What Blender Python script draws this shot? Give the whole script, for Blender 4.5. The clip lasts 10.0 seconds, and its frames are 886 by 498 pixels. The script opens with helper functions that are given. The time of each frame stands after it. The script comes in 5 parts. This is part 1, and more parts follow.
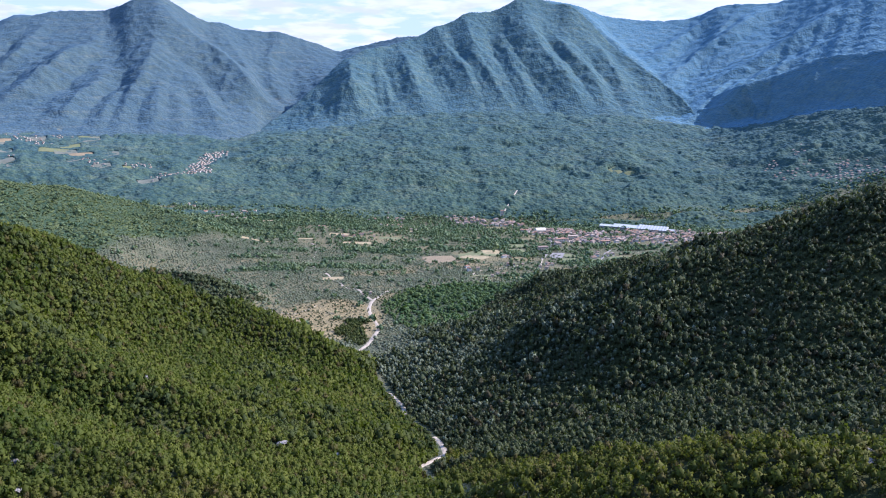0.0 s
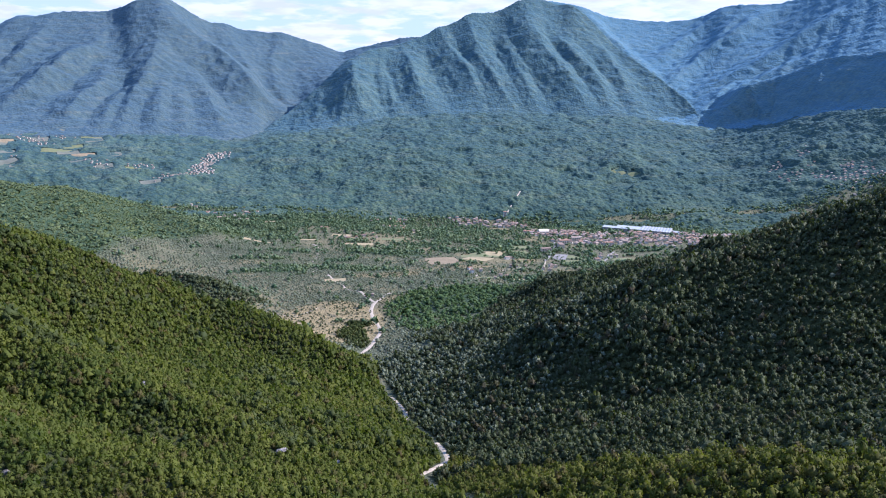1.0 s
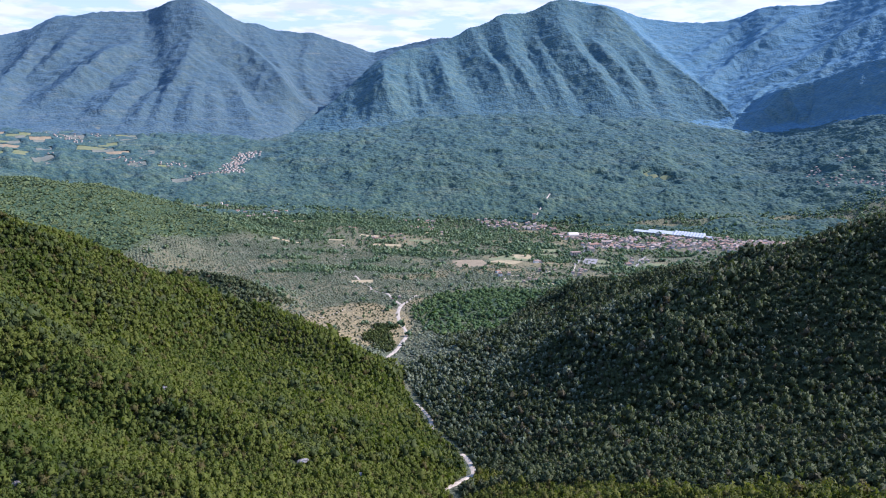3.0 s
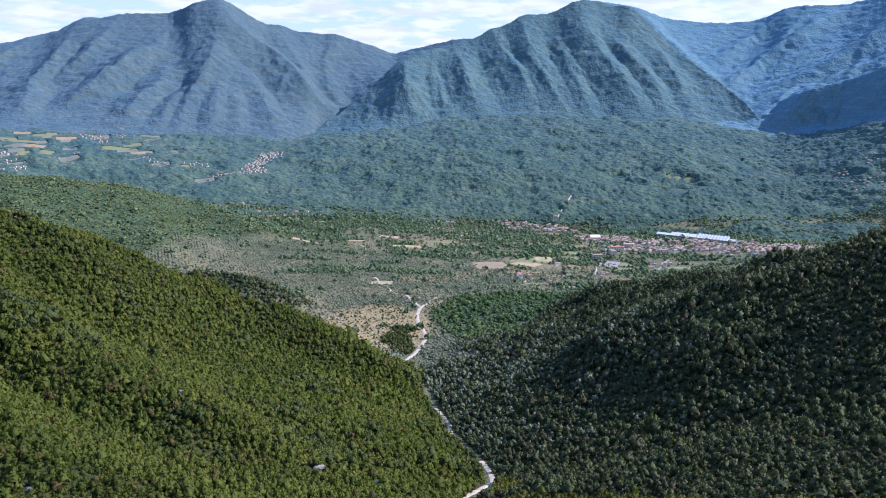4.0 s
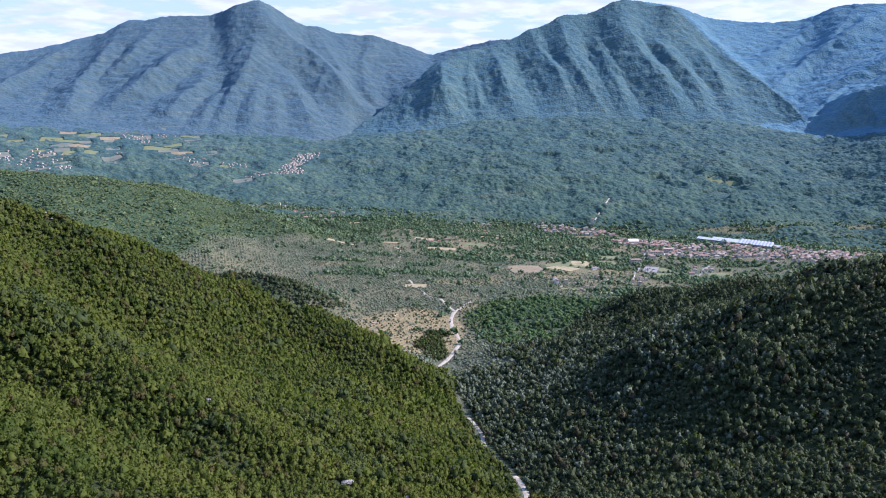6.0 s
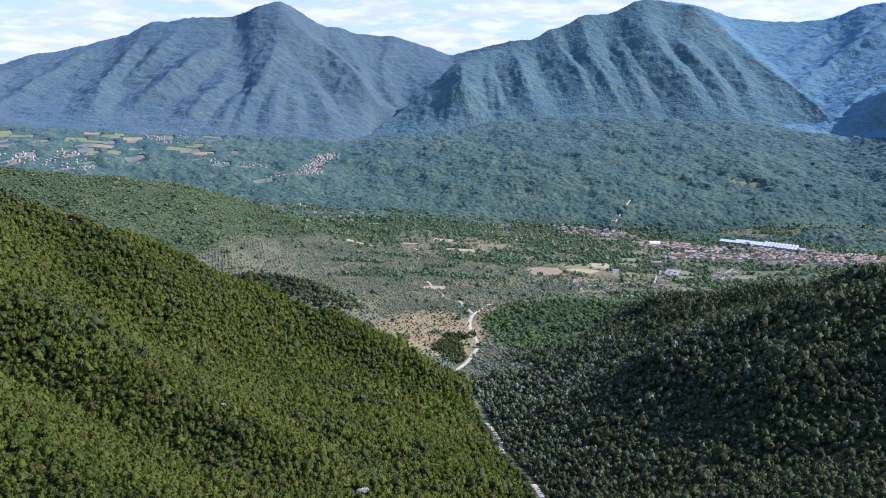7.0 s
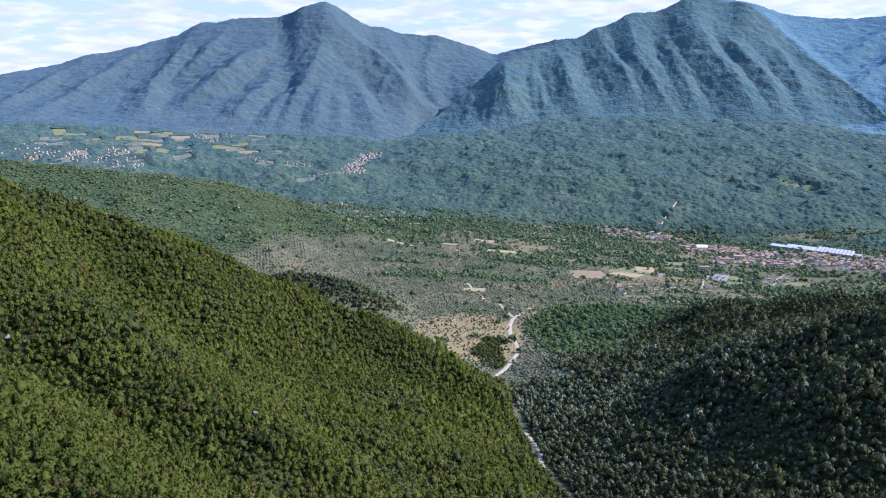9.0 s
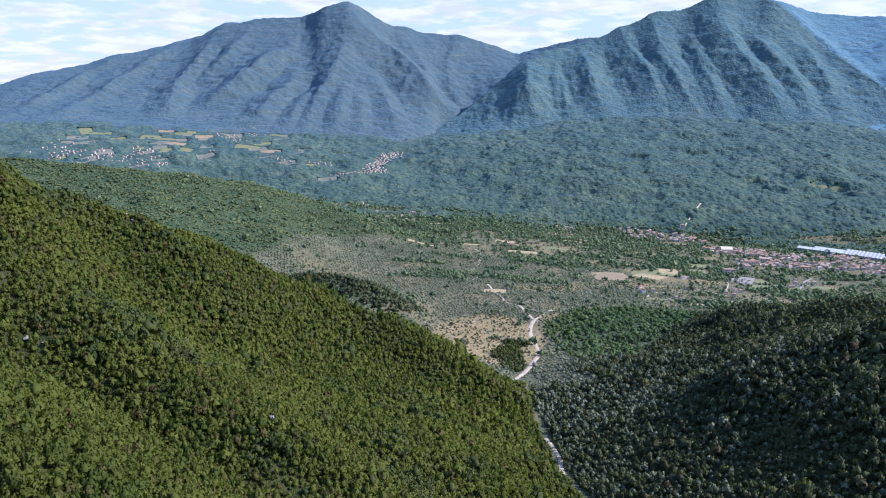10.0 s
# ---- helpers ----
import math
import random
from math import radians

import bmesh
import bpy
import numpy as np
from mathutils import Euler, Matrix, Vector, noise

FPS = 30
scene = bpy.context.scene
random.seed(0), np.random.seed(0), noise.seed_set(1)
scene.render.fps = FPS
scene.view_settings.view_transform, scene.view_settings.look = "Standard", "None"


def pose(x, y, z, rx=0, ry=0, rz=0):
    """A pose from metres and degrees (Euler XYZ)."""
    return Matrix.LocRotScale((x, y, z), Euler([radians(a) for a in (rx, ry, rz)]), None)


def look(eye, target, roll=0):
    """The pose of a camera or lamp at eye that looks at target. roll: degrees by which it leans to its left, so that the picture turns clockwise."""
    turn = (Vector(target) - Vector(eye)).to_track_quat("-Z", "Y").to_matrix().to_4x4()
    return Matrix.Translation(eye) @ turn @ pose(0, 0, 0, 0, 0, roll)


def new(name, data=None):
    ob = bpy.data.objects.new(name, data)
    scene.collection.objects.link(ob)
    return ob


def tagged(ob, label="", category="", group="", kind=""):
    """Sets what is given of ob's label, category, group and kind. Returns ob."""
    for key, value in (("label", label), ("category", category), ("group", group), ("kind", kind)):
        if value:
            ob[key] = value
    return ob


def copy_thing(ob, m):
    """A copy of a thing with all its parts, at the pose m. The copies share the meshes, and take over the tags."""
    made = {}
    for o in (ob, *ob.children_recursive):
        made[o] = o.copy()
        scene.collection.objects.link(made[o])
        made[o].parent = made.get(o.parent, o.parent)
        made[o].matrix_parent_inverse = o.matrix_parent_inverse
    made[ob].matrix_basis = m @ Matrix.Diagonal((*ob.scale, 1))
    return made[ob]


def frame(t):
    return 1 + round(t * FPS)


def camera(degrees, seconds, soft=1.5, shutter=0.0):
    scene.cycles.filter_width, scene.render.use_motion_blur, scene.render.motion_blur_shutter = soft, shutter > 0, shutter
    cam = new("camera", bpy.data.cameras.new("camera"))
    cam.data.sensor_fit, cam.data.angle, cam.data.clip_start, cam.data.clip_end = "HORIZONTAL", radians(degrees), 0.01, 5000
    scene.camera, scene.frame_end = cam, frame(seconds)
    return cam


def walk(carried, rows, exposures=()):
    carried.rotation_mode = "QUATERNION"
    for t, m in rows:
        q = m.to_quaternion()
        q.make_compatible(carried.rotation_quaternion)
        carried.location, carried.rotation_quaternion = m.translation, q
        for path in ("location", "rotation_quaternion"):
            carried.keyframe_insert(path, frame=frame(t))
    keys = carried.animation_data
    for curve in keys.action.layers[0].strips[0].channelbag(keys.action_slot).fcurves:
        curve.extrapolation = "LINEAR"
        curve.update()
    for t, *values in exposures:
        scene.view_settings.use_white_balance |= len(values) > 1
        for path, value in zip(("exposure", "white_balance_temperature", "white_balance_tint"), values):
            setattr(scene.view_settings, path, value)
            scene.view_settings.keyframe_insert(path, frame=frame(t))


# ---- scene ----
cam = camera(65.0, 10.0, soft=1.0)
# seconds, eye in metres, then yaw, pitch and roll in degrees
PATH = [
    (0.0, -0.00, 0.00, 400.00, -0.000, -14.001, -0.300),
    (0.5, 0.04, 3.22, 399.97, 0.086, -13.972, -0.319),
    (1.0, -0.06, 6.39, 399.98, 0.229, -13.948, -0.326),
    (1.5, -0.23, 9.54, 399.92, 0.539, -13.963, -0.367),
    (2.0, -0.45, 12.62, 399.80, 1.071, -13.948, -0.479),
    (2.5, -0.71, 15.68, 399.64, 1.795, -13.925, -0.557),
    (4.0, -1.18, 25.19, 399.29, 4.351, -13.836, -0.590),
    (4.5, -1.44, 28.32, 399.31, 5.051, -13.824, -0.543),
    (5.0, -1.74, 31.35, 399.40, 5.798, -13.810, -0.561),
    (5.5, -2.01, 34.37, 399.58, 6.546, -13.800, -0.563),
    (7.0, -2.57, 43.58, 399.89, 8.908, -13.758, -0.468),
    (7.5, -2.88, 46.71, 399.96, 9.768, -13.755, -0.435),
    (8.0, -3.20, 49.86, 400.08, 10.645, -13.784, -0.429),
    (8.5, -3.54, 52.94, 400.19, 11.520, -13.818, -0.428),
    (9.0, -3.89, 55.98, 400.33, 12.377, -13.844, -0.391),
    (9.5, -4.28, 58.94, 400.50, 13.253, -13.858, -0.372),
    (10.0, -4.68, 61.89, 400.68, 14.129, -13.900, -0.338),
]
walk(cam, [(t, pose(x, y, z, 90 + pitch, roll, yaw)) for t, x, y, z, yaw, pitch, roll in PATH], [(0.0, 1.36, 5330, 25), (10.0, 1.28, 5380, 25)])

# ---- sky, sun and exposure ----
SUN_EL, SUN_AZ = 37.0, 78.0      # height, and degrees to the right of straight ahead
sun = new("sun", bpy.data.lights.new("sun", "SUN"))
sun.data.energy, sun.data.angle, sun.data.color = 3.5, radians(0.53), (1.0, 0.89, 0.74)
sun_dir = Vector((math.cos(radians(SUN_EL)) * math.sin(radians(SUN_AZ)), math.cos(radians(SUN_EL)) * math.cos(radians(SUN_AZ)), math.sin(radians(SUN_EL))))
sun.matrix_world = look(sun_dir * 900 + Vector((0, 0, 400)), (0, 0, 400))


def make_world():
    w = bpy.data.worlds.new("sky")
    scene.world = w
    w.use_nodes = True
    nt = w.node_tree
    nt.nodes.clear()
    out, bg = nt.nodes.new("ShaderNodeOutputWorld"), nt.nodes.new("ShaderNodeBackground")
    sky = nt.nodes.new("ShaderNodeTexSky")
    sky.sky_type, sky.sun_disc = "NISHITA", False
    sky.sun_elevation, sky.sun_rotation = radians(SUN_EL), radians(SUN_AZ)
    sky.air_density, sky.dust_density, sky.ozone_density, sky.altitude = 1.0, 0.3, 1.5, 600
    # fair-weather clouds, flattened towards the horizon
    tc, sep = nt.nodes.new("ShaderNodeTexCoord"), nt.nodes.new("ShaderNodeSeparateXYZ")
    nt.links.new(tc.outputs["Generated"], sep.inputs[0])
    up = nt.nodes.new("ShaderNodeMath"); up.operation = "ADD"; up.inputs[1].default_value = 0.16
    nt.links.new(sep.outputs[2], up.inputs[0])
    div = nt.nodes.new("ShaderNodeVectorMath"); div.operation = "DIVIDE"
    comb = nt.nodes.new("ShaderNodeCombineXYZ")
    for k in range(3):
        nt.links.new(up.outputs[0], comb.inputs[k])
    nt.links.new(tc.outputs["Generated"], div.inputs[0])
    nt.links.new(comb.outputs[0], div.inputs[1])
    no = nt.nodes.new("ShaderNodeTexNoise")
    no.inputs["Scale"].default_value, no.inputs["Detail"].default_value, no.inputs["Roughness"].default_value = 3.2, 10, 0.56
    nt.links.new(div.outputs[0], no.inputs["Vector"])
    ramp = nt.nodes.new("ShaderNodeValToRGB")
    ramp.color_ramp.elements[0].position, ramp.color_ramp.elements[1].position = 0.42, 0.53
    nt.links.new(no.outputs["Fac"], ramp.inputs[0])
    mix = nt.nodes.new("ShaderNodeMix"); mix.data_type = "RGBA"
    # white heads, greyer bellies, and a thin pale veil between them
    belly = nt.nodes.new("ShaderNodeTexNoise")
    belly.inputs["Scale"].default_value, belly.inputs["Detail"].default_value = 5.0, 6
    nt.links.new(div.outputs[0], belly.inputs["Vector"])
    heap = nt.nodes.new("ShaderNodeValToRGB")
    heap.color_ramp.elements[0].position, heap.color_ramp.elements[0].color = 0.40, (2.05, 2.1, 2.2, 1)
    heap.color_ramp.elements[1].position, heap.color_ramp.elements[1].color = 0.58, (2.55, 2.56, 2.56, 1)
    nt.links.new(belly.outputs["Fac"], heap.inputs[0])
    cloud = nt.nodes.new("ShaderNodeMix"); cloud.data_type = "RGBA"
    cloud.inputs[6].default_value = (1.7, 2.1, 2.33, 1)
    nt.links.new(ramp.outputs[0], cloud.inputs["Factor"])
    nt.links.new(heap.outputs[0], cloud.inputs[7])
    # the clouds stand low over the mountains; overhead it is clear
    low = nt.nodes.new("ShaderNodeMapRange")
    low.inputs[1].default_value, low.inputs[2].default_value, low.inputs[3].default_value, low.inputs[4].default_value = 0.20, 0.45, 0.94, 0.0
    nt.links.new(sep.outputs[2], low.inputs[0])
    nt.links.new(low.outputs[0], mix.inputs["Factor"])
    nt.links.new(sky.outputs[0], mix.inputs[6])
    nt.links.new(cloud.outputs[2], mix.inputs[7])
    nt.links.new(mix.outputs[2], bg.inputs[0])
    bg.inputs[1].default_value = 0.15
    nt.links.new(bg.outputs[0], out.inputs[0])


make_world()

# ---- small tools ----


def lattice(ix, iy, seed):
    """A repeatable random number in 0..1 for each lattice point."""
    h = (ix.astype(np.int64) * 374761393 + iy.astype(np.int64) * 668265263 + seed * 974711) & 0xFFFFFFFF
    h = ((h ^ (h >> 13)) * 1274126177) & 0xFFFFFFFF
    return ((h ^ (h >> 16)) & 0xFFFF) / 65535.0


def vnoise(x, y, seed=0):
    x, y = np.asarray(x, float), np.asarray(y, float)
    ix, iy = np.floor(x), np.floor(y)
    fx, fy = x - ix, y - iy
    fx, fy = fx * fx * (3 - 2 * fx), fy * fy * (3 - 2 * fy)
    a, b = lattice(ix, iy, seed), lattice(ix + 1, iy, seed)
    c, d = lattice(ix, iy + 1, seed), lattice(ix + 1, iy + 1, seed)
    return (a + (b - a) * fx) * (1 - fy) + (c + (d - c) * fx) * fy


def fbm(x, y, size, octaves=4, seed=0, rough=0.5):
    """Layered noise, about -1..1, with features of that size in metres."""
    total, amp, norm = 0, 1.0, 0
    for k in range(octaves):
        total = total + amp * (2 * vnoise(x / size * 2 ** k + 17.3 * k, y / size * 2 ** k - 9.1 * k, seed + k) - 1)
        norm += amp
        amp *= rough
    return total / norm * 1.6


def step(a, b, v):
    s = np.clip((v - a) / (b - a), 0, 1)
    return s * s * (3 - 2 * s)


def smax(a, b, k):
    """The greater of two heights with a rounded join of width k."""
    h = np.clip(0.5 + 0.5 * (a - b) / k, 0, 1)
    return b + (a - b) * h + k * h * (1 - h)


def along(points, x, y):
    """For places x, y: the distance from a polyline of (x, y, z), its height at the nearest point, the way along it, and the side."""
    best = np.full(np.shape(x), 1e9)
    zc, arc, side = np.zeros(np.shape(x)), np.zeros(np.shape(x)), np.zeros(np.shape(x))
    run = 0.0
    for (ax, ay, az), (bx, by, bz) in zip(points, points[1:]):
        dx, dy = bx - ax, by - ay
        n = math.hypot(dx, dy)
        s = np.clip(((x - ax) * dx + (y - ay) * dy) / n ** 2, 0, 1)
        d = np.hypot(x - ax - s * dx, y - ay - s * dy)
        near = d < best
        best = np.where(near, d, best)
        zc = np.where(near, az + s * (bz - az), zc)
        arc = np.where(near, run + s * n, arc)
        side = np.where(near, np.sign((x - ax) * dy - (y - ay) * dx), side)
        run += n
    return best, zc, arc, side


def spur(points, x, y, slope, round_top=20.0, left=None, knee=None, below=0.0):
    """A ridge: its crest along the points, falling off to both sides (left: another slope on the left-hand side), steeper by so much below the knee."""
    left = slope if left is None else left
    top, near, total, lean = 0, np.full(np.shape(x), 1e9), 0, 0
    for (ax, ay, az), (bx, by, bz) in zip(points, points[1:]):
        dx, dy = bx - ax, by - ay
        n = math.hypot(dx, dy)
        s = np.clip(((x - ax) * dx + (y - ay) * dy) / n ** 2, 0, 1)
        d = np.hypot(x - ax - s * dx, y - ay - s * dy)
        w = ((d + 4) / 50) ** -5
        top = top + w * (az + s * (bz - az))
        lean = lean + w * np.clip(((x - ax) * dy - (y - ay) * dx) / n / np.maximum(d, 0.5), -1, 1)
        near, total = np.minimum(near, d), total + w
    k = (slope + left) / 2 + (slope - left) / 2 * lean / total
    fall = k * (np.sqrt(near * near + round_top ** 2) - round_top)
    if knee:
        fall = fall + below * 20 * np.log1p(np.exp(np.clip((near - knee) / 20, -30, 30)))
    return top / total - fall


# ---- the lie of the land ----
FLOOR_Y = (-400, 150, 300, 380, 478, 680, 855, 1163, 1313, 1722, 1850, 1930, 2100, 2400, 2900, 3400, 4800)
FLOOR_Z = (330, 245, 203, 180, 156, 122, 112, 79, 62, 18, -2, 6, 42, 100, 196, 262, 340)
def hills(x, y):
    """The crests of the near hills alone."""
    z = np.maximum(spur(HILL_LEFT, x, y, 0.66, 20, 0.62), spur(HILL_RIGHT, x, y, 0.50, 22, 0.40, 150, 0.2))
    return np.maximum(z, spur(NOSE_RIGHT, x, y, 0.42, 26, 0.37))


HILL_LEFT = [(-520, -60, 520), (-425, 180, 450), (-355, 350, 380), (-314, 440, 315), (-272, 517, 263), (-243, 560, 234), (-195, 588, 199), (-145, 578, 186), (-108, 578, 170), (-78, 610, 138)]
HILL_RIGHT = [(520, 330, 440), (400, 400, 398), (290, 440, 332), (245, 485, 298), (226, 525, 271), (222, 590, 241), (226, 669, 216), (220, 731, 203), (203, 770, 187), (156, 851, 150), (126, 930, 112)]
NOSE_RIGHT = [(222, 540, 268), (150, 585, 219), (70, 645, 171), (-10, 690, 134), (-50, 715, 118)]
HUMP = [(330, 20, 415), (190, 95, 362), (105, 137, 321), (72, 162, 309), (50, 205, 281), (32, 258, 242), (14, 320, 194)]
RIB_MID = [(-400, 320, 385), (-300, 318, 331), (-191, 302, 281), (-132, 290, 268), (-98, 294, 248), (-55, 306, 214)]
RIB_NEAR = [(-330, 190, 380), (-200, 195, 318), (-120, 205, 278), (-60, 230, 240)]
UPLAND = [(-1700, 700, 262), (-1100, 1100, 244), (-950, 1230, 219), (-800, 1430, 172), (-660, 1540, 112), (-560, 1640, 50)]
KNOB = [(-445, 848, 148), (-385, 852, 156), (-346, 848, 159), (-306, 850, 152), (-274, 843, 140), (-246, 828, 124)]
HOLLOWS = ([(-330, 390, 0), (-210, 388, 0), (-120, 392, 0), (-50, 398, 0)], [(-300, 250, 0), (-170, 248, 0), (-80, 258, 0)])


# foot and crest lines of the mountains, and the ribs down their sides: places with the height that each rib stands out
FOOT = [(-2296, 1917, 224), (-2069, 2095, 225), (-1917, 2185, 226), (-1547, 2370, 200), (-1390, 2432, 187), (-1224, 2498, 187), (-1049, 2566, 179), (-857, 2615, 164), (-755, 2626, 152), (-692, 2633, 167), (-611, 2653, 176), (-533, 2690, 180), (-412, 2752, 199), (-286, 2818, 222), (-130, 2870, 242), (213, 2885, 252), (594, 2851, 248), (769, 2829, 240), (933, 2779, 214), (1036, 2699, 197), (1170, 2578, 226), (1247, 2497, 260), (1302, 2423, 280), (1390, 2327, 297), (1582, 2126, 325)]
CREST_M = [(-790, 2762, 141), (-742, 2919, 188), (-651, 3095, 267), (-529, 3229, 389), (-437, 3314, 466), (-360, 3383, 516), (-240, 3474, 536), (-101, 3551, 593), (-25, 3593, 633), (58, 3622, 659), (123, 3651, 699), (257, 3694, 715), (357, 3715, 760), (406, 3730, 778), (505, 3769, 780), (571, 3759, 755), (641, 3717, 754), (728, 3630, 665), (808, 3521, 554), (892, 3355, 467), (969, 3156, 376), (1022, 2928, 282), (1015, 2729, 199)]
CREST_L = [(-3300, 2850, 255), (-3036, 3182, 400), (-2836, 3364, 453), (-2725, 3456, 505), (-2386, 3642, 590), (-2175, 3716, 689), (-1964, 3777, 712), (-1748, 3828, 722), (-1619, 3758, 754), (-1552, 3797, 773), (-1509, 3825, 790), (-1465, 3842, 786), (-1400, 3898, 744), (-1306, 3994, 677), (-1249, 4033, 680), (-1143, 4096, 646), (-998, 4154, 638), (-938, 4178, 649), (-814, 4204, 608), (-718, 4212, 577), (-621, 4217, 528), (-420, 4192, 576), (-238, 4156, 613), (-1667, 3868, 765), (-1590, 3889, 782), (-1538, 3899, 797), (-1494, 3917, 794), (-1420, 3955, 749), (-1309, 4004, 677), (-1249, 4033, 680), (-1143, 4096, 646), (-998, 4154, 638), (-938, 4178, 649), (-814, 4204, 608), (-718, 4212, 577), (-621, 4217, 528), (-420, 4192, 576), (-238, 4156, 613), (-1667, 3868, 765), (-1590, 3889, 782), (-1538, 3899, 797), (-1494, 3917, 794), (-1420, 3955, 749), (-1309, 4004, 677), (-1249, 4033, 680), (-1143, 4096, 646), (-998, 4154, 638), (-938, 4178, 649), (-814, 4204, 608), (-718, 4212, 577), (-621, 4217, 528), (-420, 4192, 576), (-238, 4156, 613), (-1667, 3868, 765), (-1590, 3889, 782), (-1538, 3899, 797), (-1494, 3917, 794), (-1420, 3955, 749), (-1309, 4004, 677), (-1249, 4033, 680), (-1143, 4096, 646), (-998, 4154, 638), (-938, 4178, 649), (-814, 4204, 608), (-718, 4212, 577), (-621, 4217, 528), (-420, 4192, 576), (-238, 4156, 613), (-108, 4111, 614)]
CREST_R = [(533, 3977, 798), (696, 4033, 785), (775, 4039, 759), (907, 4062, 721), (1067, 4075, 705), (1216, 4053, 699), (1358, 4019, 709), (1436, 3991, 739), (1483, 3963, 769), (1578, 3905, 778), (1722, 3832, 770), (1809, 3781, 793), (1924, 3689, 837), (2128, 3575, 923), (2512, 3315, 1012)]
FOOT_L = [(-2296, 1917, 224), (-2069, 2095, 225), (-1917, 2185, 226), (-1547, 2370, 200), (-1390, 2432, 187), (-1224, 2498, 187), (-1049, 2566, 179), (-857, 2615, 164), (-755, 2626, 152), (-716, 2678, 156), (-744, 2971, 170), (-683, 3241, 242), (-556, 3387, 358), (-460, 3482, 432), (-252, 3654, 510), (-82, 3712, 555)]
RIBS_M = [
    [(-407, 3335, 6), (-418, 3209, 34), (-391, 3063, 42), (-356, 2926, 26), (-327, 2833, 2)],
    [(-216, 3453, 6), (-171, 3316, 30), (-137, 3137, 36), (-75, 2943, 16), (-52, 2872, 2)],
    [(-24, 3560, 6), (25, 3352, 22), (95, 3211, 26), (127, 3081, 16), (137, 2961, 2)],
    [(102, 3619, 8), (136, 3425, 26), (173, 3275, 34), (221, 3120, 26), (261, 2993, 10), (282, 2898, 2)],
    [(391, 3691, 8), (410, 3472, 30), (460, 3288, 44), (522, 3108, 44), (568, 2941, 24), (590, 2851, 4)],
    [(500, 3545, 6), (574, 3339, 30), (609, 3259, 34), (663, 3106, 34), (683, 2888, 10), (686, 2838, 2)],
    [(679, 3470, 4), (744, 3379, 26), (775, 3195, 28), (778, 2967, 12), (771, 2841, 2)],
    [(-305, 3306, 2), (-268, 3169, 14), (-227, 3012, 14), (-194, 2874, 2)],
    [(278, 3493, 2), (300, 3302, 16), (336, 3130, 18), (365, 2994, 12), (383, 2879, 2)],
]
RIBS_L = [
    [(-1486, 3777, 10), (-1339, 3633, 40), (-1167, 3540, 60), (-1011, 3413, 70), (-864, 3226, 60), (-787, 3172, 40), (-732, 3024, 10)],
    [(-1457, 3681, 3), (-1368, 3476, 12), (-1307, 3207, 24), (-1283, 3013, 26), (-1270, 2871, 22), (-1230, 2722, 16), (-1162, 2524, 2)],
    [(-1697, 3670, 2), (-1649, 3400, 20), (-1679, 3251, 44), (-1678, 3006, 44), (-1682, 2800, 26), (-1693, 2647, 4)],
    [(-1503, 3275, 2), (-1439, 2973, 24), (-1443, 2819, 30), (-1421, 2681, 26), (-1384, 2497, 4)],
    [(-1294, 2991, 2), (-1320, 2901, 18), (-1299, 2725, 18), (-1247, 2532, 2)],
    [(-1251, 3191, 2), (-1175, 2932, 14), (-1118, 2744, 18), (-1068, 2574, 2)],
    [(-1171, 3323, 2), (-1036, 3090, 22), (-935, 2875, 24), (-835, 2668, 3)],
    [(-1160, 3140, 2), (-1065, 2889, 12), (-973, 2616, 2)],
    [(-931, 4145, 2), (-926, 3833, 16), (-836, 3493, 20), (-696, 3271, 4)],
    [(-2007, 3747, 2), (-1958, 3482, 16), (-1928, 3273, 20), (-1935, 3100, 14), (-1938, 2903, 2)],
    [(-2189, 3598, 8), (-2089, 3297, 28), (-1982, 2936, 34), (-1813, 2615, 24), (-1711, 2437, 2)],
    [(-2400, 3619, 4), (-2388, 3295, 22), (-2323, 2947, 26), (-2170, 2478, 14), (-2062, 2214, 2)],
    [(-2656, 3427, 4), (-2654, 3160, 20), (-2511, 2736, 20), (-2333, 2339, 3)],
    [(-1219, 4035, 2), (-1074, 3724, 14), (-930, 3490, 18), (-818, 3353, 8)],
]
RIBS_R = [
    [(1758, 3787, 2), (1559, 3700, 20), (1422, 3618, 26), (1235, 3529, 26), (1052, 3308, 16), (936, 3114, 2)],
    [(1878, 3366, 4), (1724, 3362, 30), (1556, 3302, 36), (1410, 3237, 30), (1227, 3196, 16), (1085, 3128, 3)],
    [(1501, 3930, 2), (1340, 3866, 18), (1168, 3716, 20), (1028, 3562, 4)],
    [(1308, 3189, 2), (1174, 3040, 22), (1066, 2923, 20), (995, 2804, 3)],
    [(1572, 3130, 2), (1425, 3099, 22), (1238, 3028, 26), (1134, 2923, 20), (1045, 2790, 2)],
    [(774, 4030, 4), (831, 3831, 24), (904, 3624, 26), (964, 3418, 10)],
    [(1555, 3840, 3), (1387, 3674, 14), (1291, 3539, 14), (1133, 3365, 4)],
]
CLIFF = [(1040, 2741, 205), (1116, 2808, 292), (1189, 2832, 368), (1294, 2807, 405), (1368, 2749, 439), (1426, 2708, 474), (1525, 2607, 488), (1711, 2354, 529)]


